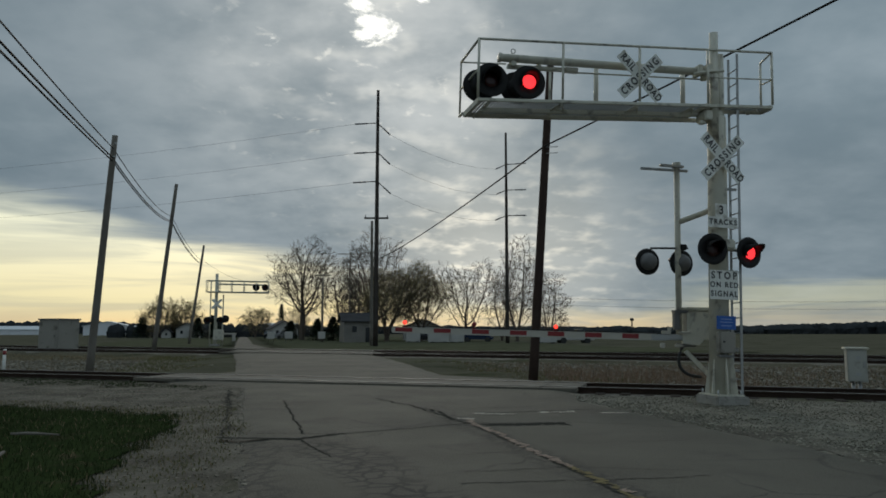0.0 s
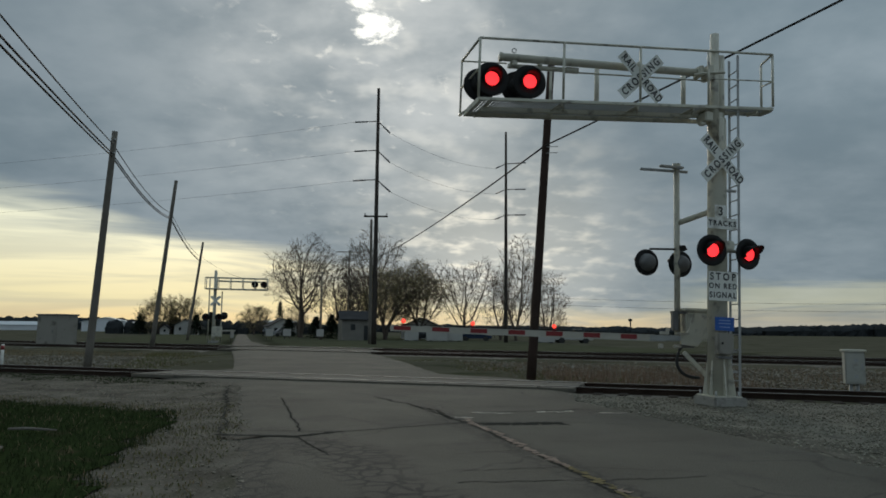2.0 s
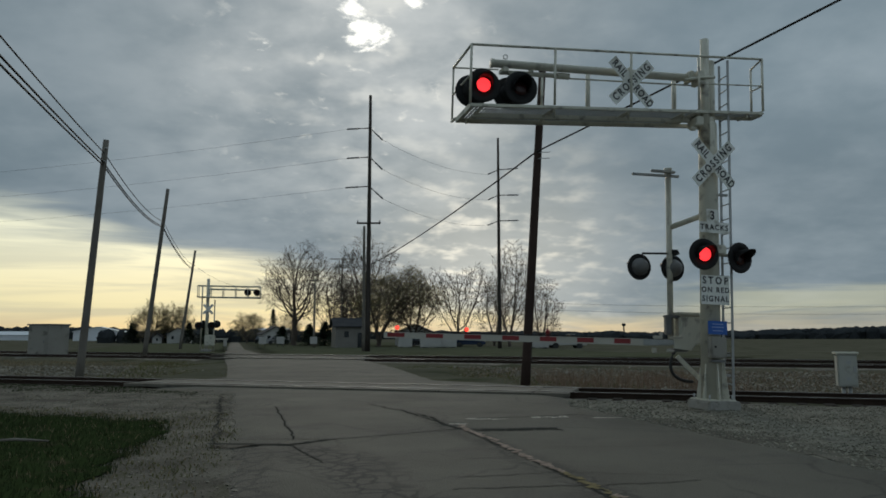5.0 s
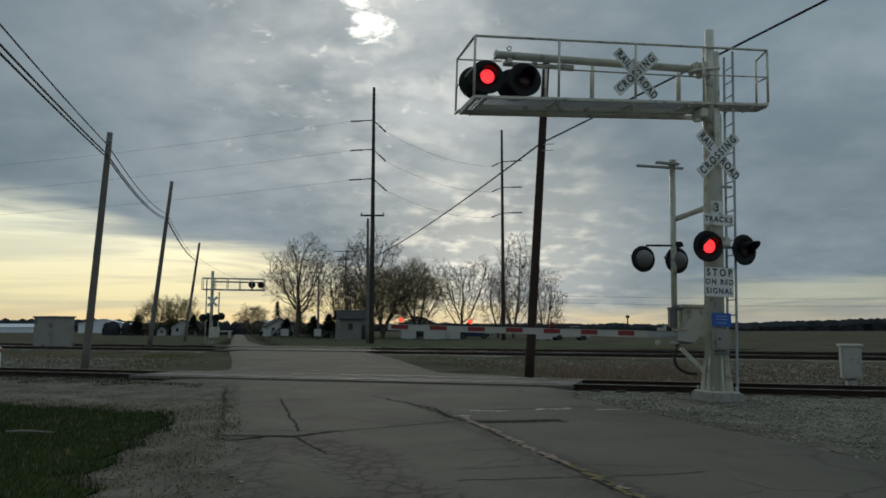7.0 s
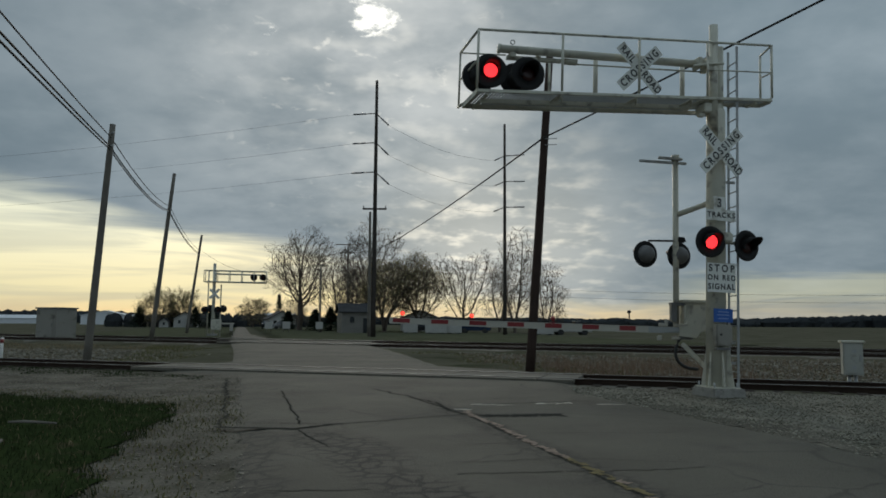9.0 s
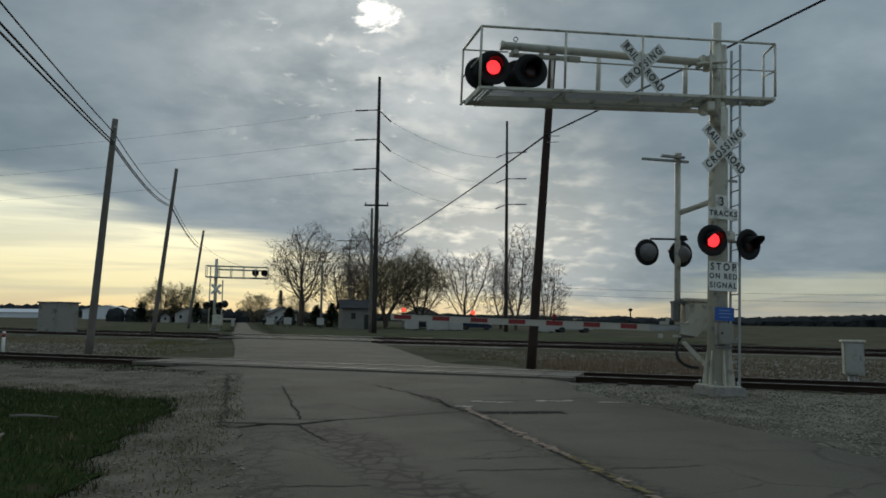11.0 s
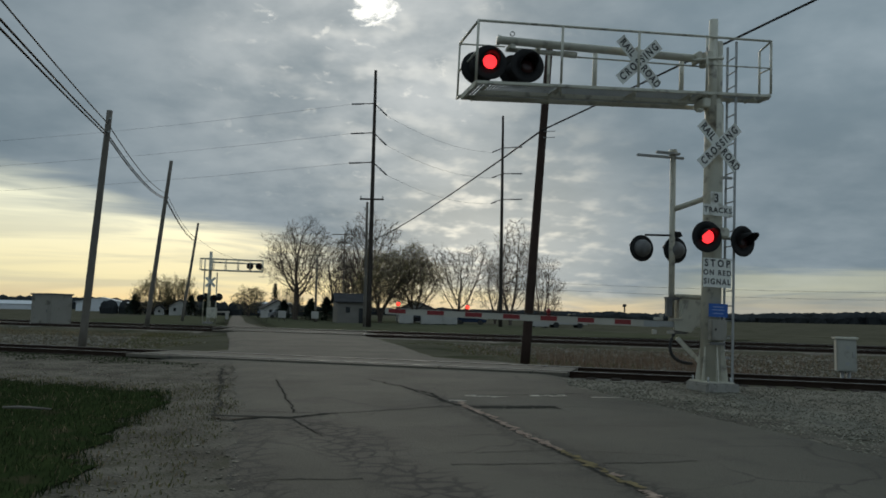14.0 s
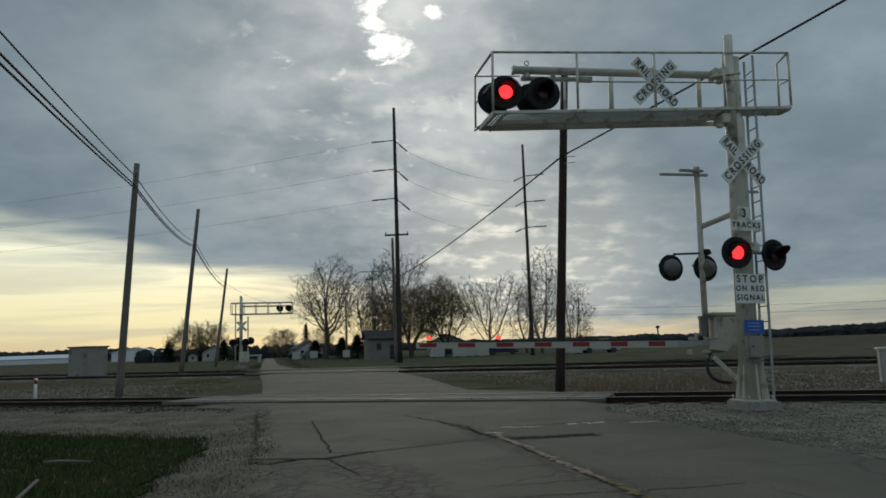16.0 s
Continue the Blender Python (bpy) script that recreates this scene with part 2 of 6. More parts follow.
TAR = surface("crack_filler", (0.036, 0.034, 0.030), (0.072, 0.069, 0.060), 6, 0.95, 0, 0.3)
PALE_PANEL = surface("crossing_panel", (0.118, 0.108, 0.088), (0.204, 0.187, 0.154), 1.5, 0.9, 0, 0.4, 30, 0.3, (0.10, 0.095, 0.085))
GRASS = surface("spring_grass", (0.024, 0.036, 0.016), (0.050, 0.068, 0.030), 1.3, 0.95, 0, 0, 9, 0.3, None, 0.35)
STRAW = surface("dead_grass", (0.134, 0.112, 0.073), (0.241, 0.200, 0.130), 1.0, 0.95, 0, 0, 8, 0.3, None, 0.35)
BRUSH = surface("brown_brush", (0.137, 0.099, 0.074), (0.237, 0.174, 0.129), 1.0, 0.95, 0, 0, 8, 0.3, None, 0.3)
STONE = surface("crushed_limestone", (0.147, 0.139, 0.110), (0.284, 0.268, 0.214), 0.8, 0.9, 0, 0.2, 30, 0.3, None, 0.4)
DIRT = surface("stony_dirt", (0.052, 0.047, 0.036), (0.150, 0.138, 0.110), 1.1, 0.9, 0, 1.0, 26, 0.12, (0.050, 0.050, 0.028))
LAWN = surface("rough_lawn", (0.067, 0.072, 0.043), (0.120, 0.120, 0.080), 0.3, 0.95, 0, 0.6, 6, 0.25, (0.05, 0.045, 0.03))
TURF = surface("turf", (0.020, 0.032, 0.012), (0.042, 0.058, 0.022), 1.2, 0.95, 0, 0.8, 14, 0.25, (0.06, 0.052, 0.032))
DARK_STONE = surface("dull_stone", (0.135, 0.123, 0.098), (0.261, 0.237, 0.189), 2.0, 0.9, 0, 0.2, 30, 0.3, None, 0.4)
GRAVEL = surface("packed_gravel", (0.105, 0.096, 0.076), (0.242, 0.225, 0.178), 1.1, 0.9, 0, 0.5, 22, 0.22, (0.07, 0.062, 0.052))


for leafy in (GRASS, STRAW, BRUSH, BUDS, DULL_GRASS):
    let_light_through(leafy, 0.2 if leafy is GRASS else 0.45)


def asphalt_material():
    """Old paving: broad wear, a few long cracks, crazing where the wheels run."""
    m = surface("old_asphalt", (0.057, 0.053, 0.040), (0.107, 0.100, 0.077), 0.5, 0.85, 0, 0.8, 42, 0.15, (0.052, 0.048, 0.039))
    nt = m.node_tree
    N, L = nt.nodes, nt.links
    b = N["Principled BSDF"]
    b.inputs["Specular IOR Level"].default_value = 0.34
    paint = b.inputs["Base Color"].links[0].from_socket
    geo = N.new("ShaderNodeNewGeometry")
    where = geo.outputs["Position"]

    def calc(op, a, c=None, d=None, clamp=False):
        n = N.new("ShaderNodeMath")
        n.operation, n.use_clamp = op, clamp
        for i, v in enumerate((a, c, d)):
            if isinstance(v, (int, float)):
                n.inputs[i].default_value = v
            elif v is not None:
                L.new(v, n.inputs[i])
        return n.outputs[0]

    def fall(v, lo, hi, a=0.0, z=1.0):
        n = N.new("ShaderNodeMapRange")
        n.interpolation_type = "SMOOTHSTEP"
        L.new(v, n.inputs[0])
        for i, k in ((1, lo), (2, hi), (3, a), (4, z)):
            n.inputs[i].default_value = k
        return n.outputs[0]

    def blotch(scale, detail=3):
        n = N.new("ShaderNodeTexNoise")
        n.inputs["Scale"].default_value, n.inputs["Detail"].default_value = scale, detail
        L.new(where, n.inputs["Vector"])
        return n

    def along(v):
        n = N.new("ShaderNodeVectorMath")
        n.operation = "DOT_PRODUCT"
        L.new(where, n.inputs[0])
        n.inputs[1].default_value = v
        return n.outputs[1]

    def over(mask, colour):
        nonlocal paint
        n = N.new("ShaderNodeMix")
        n.data_type = "RGBA"
        n.inputs[7].default_value = (*colour, 1)
        L.new(mask, n.inputs[0])
        L.new(paint, n.inputs[6])
        paint = n.outputs[2]

    def net(scale, lo, hi, warp, warp_scale):
        add = N.new("ShaderNodeVectorMath")
        add.operation = "MULTIPLY_ADD"
        L.new(blotch(warp_scale, 5).outputs["Color"], add.inputs[0])
        add.inputs[1].default_value = (warp, warp, 0.0)
        L.new(where, add.inputs[2])
        v = N.new("ShaderNodeTexVoronoi")
        v.feature = "DISTANCE_TO_EDGE"
        v.inputs["Scale"].default_value = scale
        L.new(add.outputs[0], v.inputs["Vector"])
        return fall(v.outputs["Distance"], lo, hi, 1.0, 0.0)

    s, o = along((-0.2646, 0.9644, 0)), along((0.9644, 0.2646, 0))
    # tyre-polished lanes, a little paler than the rest
    lane = calc("MAXIMUM", fall(calc("ABSOLUTE", calc("SUBTRACT", o, 2.25)), 0.3, 1.0, 1.0, 0.0), fall(calc("ABSOLUTE", calc("SUBTRACT", o, 5.0)), 0.4, 1.3, 1.0, 0.0))
    over(calc("MULTIPLY", calc("MULTIPLY", lane, blotch(0.9).outputs[0]), 0.40), (0.110, 0.100, 0.080))
    # long hairline cracks
    over(calc("MULTIPLY", calc("MULTIPLY", net(0.42, 0.002, 0.010, 0.7, 1.6), fall(blotch(0.35).outputs[0], 0.40, 0.60)), 0.6), (0.026, 0.024, 0.021))
    # crazing in a band that the near wheels have broken up
    wob = calc("MULTIPLY_ADD", blotch(0.8).outputs[0], 1.1, -0.55)
    middle = calc("ADD", calc("MULTIPLY_ADD", calc("SUBTRACT", 9.6, s), 0.16, 0.95), wob)
    band = calc("MULTIPLY", fall(calc("ABSOLUTE", calc("SUBTRACT", o, middle)), 0.12, 0.62, 1.0, 0.0), fall(s, 9.2, 9.9, 1.0, 0.0))
    rim = calc("MULTIPLY", fall(calc("ADD", o, calc("MULTIPLY", wob, 0.5)), 0.25, 0.6, 1.0, 0.0), fall(s, 9.6, 10.4, 1.0, 0.0))
    mid = calc("MULTIPLY", fall(calc("ABSOLUTE", calc("SUBTRACT", o, 3.28)), 0.05, 0.35, 1.0, 0.0), fall(s, 11.5, 15.5, 1.0, 0.0))
    band = calc("MAXIMUM", calc("MAXIMUM", band, calc("MULTIPLY", rim, 0.7)), calc("MULTIPLY", mid, 0.75))
    over(calc("MULTIPLY", band, 0.4), (0.046, 0.043, 0.036))
    over(calc("MULTIPLY", calc("MULTIPLY", net(4.2, 0.03, 0.14, 0.28, 3.4), band), 0.95), (0.017, 0.016, 0.014))
    L.new(paint, b.inputs["Base Color"])
    return m


ASPHALT = asphalt_material()


EARTH = surface("earth", (0.072, 0.070, 0.050), (0.138, 0.129, 0.094), 0.18, 0.95, 0, 0.7, 5.0, 0.22, (0.045, 0.050, 0.026))

# ---- building blocks ----


def box(bm, c, size, turn=None, bevel=0.0):
    m = Matrix.Translation(c) @ (turn or Matrix()) @ Matrix.Diagonal((*size, 1))
    r = bmesh.ops.create_cube(bm, size=1, matrix=m)
    if bevel:
        edges = {e for v in r["verts"] for e in v.link_edges}
        bmesh.ops.bevel(bm, geom=list(edges), offset=bevel, segments=2, affect="EDGES")
    return r["verts"]


def tube(bm, a, b, r0, r1=None, n=10, caps=True):
    a, b = Vector(a), Vector(b)
    d = b - a
    if d.length < 1e-6:
        return
    q = d.to_track_quat("Z", "Y").to_matrix()
    r1 = r0 if r1 is None else r1
    rings = []
    for p, r in ((a, r0), (b, r1)):
        rings.append([bm.verts.new(p + q @ Vector((r * math.cos(2 * math.pi * i / n), r * math.sin(2 * math.pi * i / n), 0))) for i in range(n)])
    for i in range(n):
        f = bm.faces.new((rings[0][i], rings[0][(i + 1) % n], rings[1][(i + 1) % n], rings[1][i]))
        f.smooth = n > 5
    if caps:
        bm.faces.new(rings[0][::-1])
        bm.faces.new(rings[1])


def lathe(bm, profile, m, n=28):
    """Turn a profile of (radius, along) round the local z axis."""
    rings = []
    for r, h in profile:
        if r < 1e-5:
            rings.append([bm.verts.new(m @ Vector((0, 0, h)))])
        else:
            rings.append([bm.verts.new(m @ Vector((r * math.cos(2 * math.pi * i / n), r * math.sin(2 * math.pi * i / n), h))) for i in range(n)])
    for p, q in zip(rings, rings[1:]):
        for i in range(n):
            a, b = p[i % len(p)], p[(i + 1) % len(p)]
            c, d = q[(i + 1) % len(q)], q[i % len(q)]
            vs = []
            for v in (a, b, c, d):
                if v not in vs:
                    vs.append(v)
            if len(vs) > 2:
                bm.faces.new(vs).smooth = True


def sweep(bm, pts, radii, n=6):
    """One unbroken round skin along points."""
    pts = [Vector(q) for q in pts]
    rings = []
    for k, c in enumerate(pts):
        d = pts[min(k + 1, len(pts) - 1)] - pts[max(k - 1, 0)]
        d.normalize()
        u = d.cross(Vector((0, 0, 1)) if abs(d.z) < 0.9 else Vector((1, 0, 0))).normalized()
        v = u.cross(d)
        r = radii[k] if isinstance(radii, (list, tuple)) else radii
        rings.append([bm.verts.new(c + u * (r * math.cos(2 * math.pi * i / n)) + v * (r * math.sin(2 * math.pi * i / n))) for i in range(n)])
    for a, b in zip(rings, rings[1:]):
        for i in range(n):
            bm.faces.new((a[i], a[(i + 1) % n], b[(i + 1) % n], b[i])).smooth = True
    bm.faces.new(rings[0][::-1])
    bm.faces.new(rings[-1])


def mesh_of(name, bm, material):
    me = bpy.data.meshes.new(name)
    bm.normal_update()
    bm.to_mesh(me)
    bm.free()
    for m in material if isinstance(material, (list, tuple)) else [material]:
        me.materials.append(m)
    return me


def part(name, bm, material, parent=None, label="", m=None):
    ob = new(name, mesh_of(name, bm, material))
    ob.parent = parent
    if m is not None:
        ob.matrix_local = m
    return tagged(ob, label)


def sheet(name, verts, faces, material, parent=None):
    me = bpy.data.meshes.new(name)
    me.from_pydata(verts, [], faces)
    me.materials.append(material)
    ob = new(name, me)
    ob.parent = parent
    return ob


def thing(name, m, label, category, group="", kind=""):
    ob = new(name)
    ob.matrix_world = m
    return tagged(ob, label, category, group, kind)


def letters(text, size, material, parent, m, name="lettering", spacing=1.0, squeeze=1.0):
    cu = bpy.data.curves.new(name, "FONT")
    cu.body, cu.size, cu.align_x, cu.align_y, cu.space_character = text, size, "CENTER", "CENTER", spacing
    cu.extrude, cu.offset = 0.002, size * 0.026
    tmp = bpy.data.objects.new(name, cu)
    scene.collection.objects.link(tmp)
    me = bpy.data.meshes.new_from_object(tmp.evaluated_get(bpy.context.evaluated_depsgraph_get()))
    bpy.data.objects.remove(tmp)
    me.transform(Matrix.Diagonal((squeeze, 1, 1, 1)))
    me.materials.clear()
    me.materials.append(material)
    ob = new(name, me)
    ob.parent, ob.matrix_local = parent, m
    return ob


B = bmesh.new
ALONG = Vector((-0.2646, 0.9644, 0))  # the road's way
ACROSS = Vector((0.9644, 0.2646, 0))


def road_at(s, o, z=0.0):
    return ALONG * s + ACROSS * o + Vector((0, 0, z))


def smooth_noise(x, y, z=0.0):
    return noise.noise(Vector((x, y, z)))

# ---- ground, road, tracks ----
# each track: a point on its middle line, and its turn in degrees
TRACKS = [((0.0, 19.75), -18.6), ((0.0, 42.5), -22.7), ((0.0, 49.6), -23.4)]


def track_frame(i):
    (x, y), a = TRACKS[i]
    return pose(x, y, 0, 0, 0, a)


def track_y(i, x):
    (px, py), a = TRACKS[i]
    return py + (x - px) * math.tan(radians(a))


def build_ground():
    bm = B()
    xs = [-3000, -1200, -500, -220, -120, -80] + [-60 + 2.0 * i for i in range(61)] + [80, 120, 220, 500, 1200, 3000]
    ys = [-1500, -300, -80, -20] + [-10 + 1.5 * i for i in range(74)] + [120, 150, 220, 400, 900, 2500]
    grid = []
    for y in ys:
        row = []
        for x in xs:
            o = x * ACROSS.x + y * ACROSS.y
            near = abs(x) < 70 and -15 < y < 110
            z = -0.10
            if near:
                z += 0.05 * smooth_noise(x * 0.35, y * 0.35) + 0.03 * smooth_noise(x * 1.3, y * 1.3, 4)
                if track_y(0, x) + 3 < y < track_y(1, x) - 3.5 and not (-2.5 < o < 9.5):
                    z -= 0.14
            row.append(bm.verts.new((x, y, z)))
        grid.append(row)
    for a, b in zip(grid, grid[1:]):
        for i in range(len(xs) - 1):
            bm.faces.new((a[i], a[i + 1], b[i + 1], b[i])).smooth = True
    tagged(part("ground", bm, EARTH), "dark brown ploughed fields and weedy verges", "ground", kind="structure")


build_ground()


def road_edges(s):
    """Offsets of the pavement's ragged edges along the road."""
    l = -0.2 + 0.12 * smooth_noise(s * 0.9, 1.0) + 0.05 * smooth_noise(s * 4, 5.0)
    r = 7.0 + 0.14 * smooth_noise(s * 0.7, 9.0) + 0.05 * smooth_noise(s * 4, 15.0)
    l -= 2.3 * max(0.0, 1 - abs(s - 23.4) / 3.2) ** 0.6
    r += float(np.interp(s, (14, 18, 20.5, 23.5, 32, 43, 49, 53, 60), (0, 1.5, 1.3, -0.6, 0.1, 0.7, 2.2, 2.2, -4.6)))
    l -= 0.5 * min(1.0, max(0.0, (s - 36) / 20))
    if s > 60:
        r -= 1.2 * min(1.0, (s - 60) / 20)
    return l, r


def road_z(s, o):
    return 0.012 * smooth_noise(s * 0.5, o * 0.8) if -8 < s < 60 else 0.0


def build_road():
    bm = B()
    ss = [-60, -30, -15] + [-8 + 0.5 * i for i in range(156)] + [72, 76, 80, 90, 110, 150, 220, 400, 800, 1500]
    cols = 12
    prev = None
    for s in ss:
        l, r = road_edges(s)
        row = []
        for i in range(cols + 1):
            o = l + (r - l) * i / cols
            z = road_z(s, o) - (0.07 if i in (0, cols) else 0)
            row.append(bm.verts.new(road_at(s, o, z)))
        if prev:
            for i in range(cols):
                bm.faces.new((prev[i], prev[i + 1], row[i + 1], row[i])).smooth = True
        prev = row
    road = part("road", bm, ASPHALT)
    tagged(road, "cracked patched grey asphalt country road", "road", kind="structure")
    return road


road = build_road()


def ribbon(bm, pts, width, z, ragged=0.0, seed=0.0):
    """A flat strip along points (s, o) of the road."""
    prev = None
    for i, (s, o) in enumerate(pts):
        p = road_at(s, o, z + road_z(s, o))
        a, b = pts[max(0, i - 1)], pts[min(len(pts) - 1, i + 1)]
        d = (road_at(*b) - road_at(*a)).normalized()
        side = Vector((-d.y, d.x, 0))
        w = width * (1 + ragged * smooth_noise(i * 0.7, seed)) / 2
        w2 = width * (1 + ragged * smooth_noise(i * 0.7, seed + 7)) / 2
        row = (bm.verts.new(p + side * w), bm.verts.new(p - side * w2))
        if prev:
            f = bm.faces.new((prev[0], prev[1], row[1], row[0]))
            f.normal_update()
            if f.normal.z < 0:
                f.normal_flip()
        prev = row


def wander(a, b, n, amp, seed):
    pts = []
    for i in range(n + 1):
        k = i / n
        s, o = a[0] + (b[0] - a[0]) * k, a[1] + (b[1] - a[1]) * k
        fine = [0.028 * smooth_noise(k * n * 0.63, seed + j) for j in (11, 17)]
        pts.append((s + fine[0] + amp * (smooth_noise(k * 6, seed) + 0.5 * smooth_noise(k * 19, seed + 1)), o + fine[1] + amp * (smooth_noise(k * 6, seed + 3) + 0.5 * smooth_noise(k * 19, seed + 5))))
    return pts


def build_markings():
    rnd = random.Random(4)
    # tarred cracks
    for a, b, n, amp, w in (((10.2, -0.25), (9.8, 0.75), 24, 0.10, 0.28), ((10.45, 0.2), (10.2, 1.3), 20, 0.05, 0.06), ((9.8, 0.75), (10.2, 1.35), 16, 0.05, 0.22), ((10.2, 1.35), (10.85, 3.5), 36, 0.04, 0.075),
                            ((10.85, 3.5), (10.5, 4.8), 18, 0.05, 0.05), ((10.5, 4.8), (9.85, 6.3), 18, 0.05, 0.035), ((15.2, 0.83), (10.3, 0.85), 30, 0.10, 0.07), ((15.2, 2.7), (12.8, 3.3), 26, 0.16, 0.10),
                            ((12.8, 3.3), (10.8, 3.35), 24, 0.16, 0.13), ((9.8, 0.75), (8.4, 1.0), 24, 0.08, 0.05), ((6.6, 2.0), (6.3, 4.4), 24, 0.10, 0.04),
                            ((12.0, 3.9), (12.1, 6.1), 24, 0.06, 0.08), ((12.8, 4.0), (12.9, 5.6), 16, 0.05, 0.05), ((8.75, 3.9), (8.35, 5.6), 20, 0.05, 0.022), ((7.15, 2.2), (7.1, 3.3), 16, 0.05, 0.03), ((7.1, 3.3), (6.6, 4.4), 16, 0.05, 0.02), ((8.1, 2.4), (8.2, 3.2), 14, 0.05, 0.02),
                            ((18.4, -0.2), (14.5, -0.22), 24, 0.22, 0.10), ((14.5, -0.22), (10.3, -0.2), 24, 0.16, 0.07), ((6.4, -0.1), (6.2, 1.1), 18, 0.08, 0.04), ((26, 1.5), (25.2, 5.5), 16, 0.3, 0.12), ((30, 2.5), (29, 7), 16, 0.3, 0.12), ((34, 0.5), (33, 4.5), 16, 0.3, 0.12)):
        bm = B()
        ribbon(bm, wander(a, b, 3 * n, amp * 0.6, rnd.random() * 50), w * 0.42, 0.004, 1.3, rnd.random() * 9)
        part("crack", bm, TAR, road, "dark open crack")
    # a darker patch in the farther lane
    bm = B()
    ribbon(bm, wander((10.55, 3.5), (10.35, 4.75), 40, 0.04, 2.2), 0.24, 0.006, 1.7, 3)
    part("patch", bm, TAR, road, "dark asphalt patch")
    # worn stop line, in flakes
    for a, b, s in ((3.42, 3.60, 11.4), (3.93, 4.15, 11.95), (4.18, 4.44, 11.85), (5.05, 5.25, 11.9), (5.28, 5.55, 11.8), (5.98, 6.38, 11.45)):
        for k in range(5):
            bm = B()
            c, h = a + (b - a) * rnd.random(), rnd.uniform(0.05, 0.13)
            ds = rnd.uniform(-0.09, 0.09)
            ribbon(bm, [(s + ds + 0.02 * smooth_noise(i * 0.9, a + k), c - h + 2 * h * i / 10) for i in range(11)], rnd.uniform(0.03, 0.08), 0.005, 1.9, a * 5 + k)
            part("stop_line", bm, ROAD_WHITE, road, "worn white stop line")
    for a, b in (((4.0, 3.16), (7.6, 3.28)), ((7.6, 3.28), (10.6, 3.38)), ((10.6, 3.38), (13.4, 3.1))):
        bm = B()
        ribbon(bm, wander(a, b, 90, 0.05, a[0] * 3), 0.04, 0.003, 1.7, 2.5)
        part("crack", bm, TAR, road)
    # worn centre line, in flakes of old paint
    s = 4.0
    while s < 11.2:
        l = rnd.uniform(0.05, 0.26)
        bm = B()
        o = 3.27 + 0.04 * (s - 6) + rnd.gauss(0, 0.022)
        ribbon(bm, [(s + l * i / 12, o + 0.02 * smooth_noise(s * 3 + i * 0.8, 1.0)) for i in range(13)], rnd.uniform(0.045, 0.10), 0.006, 1.9, s * 7)
        part("centre_line", bm, ROAD_PINK if s > 7.0 or rnd.random() < 0.3 else ROAD_YELLOW, road, "worn yellow centre line")
        s += l * rnd.uniform(0.5, 1.35)


build_markings()


def clear_of_road(p, extra=0.0):
    o = p.dot(ACROSS)
    l, r = road_edges(p.dot(ALONG))
    return o < l - extra or o > r + extra


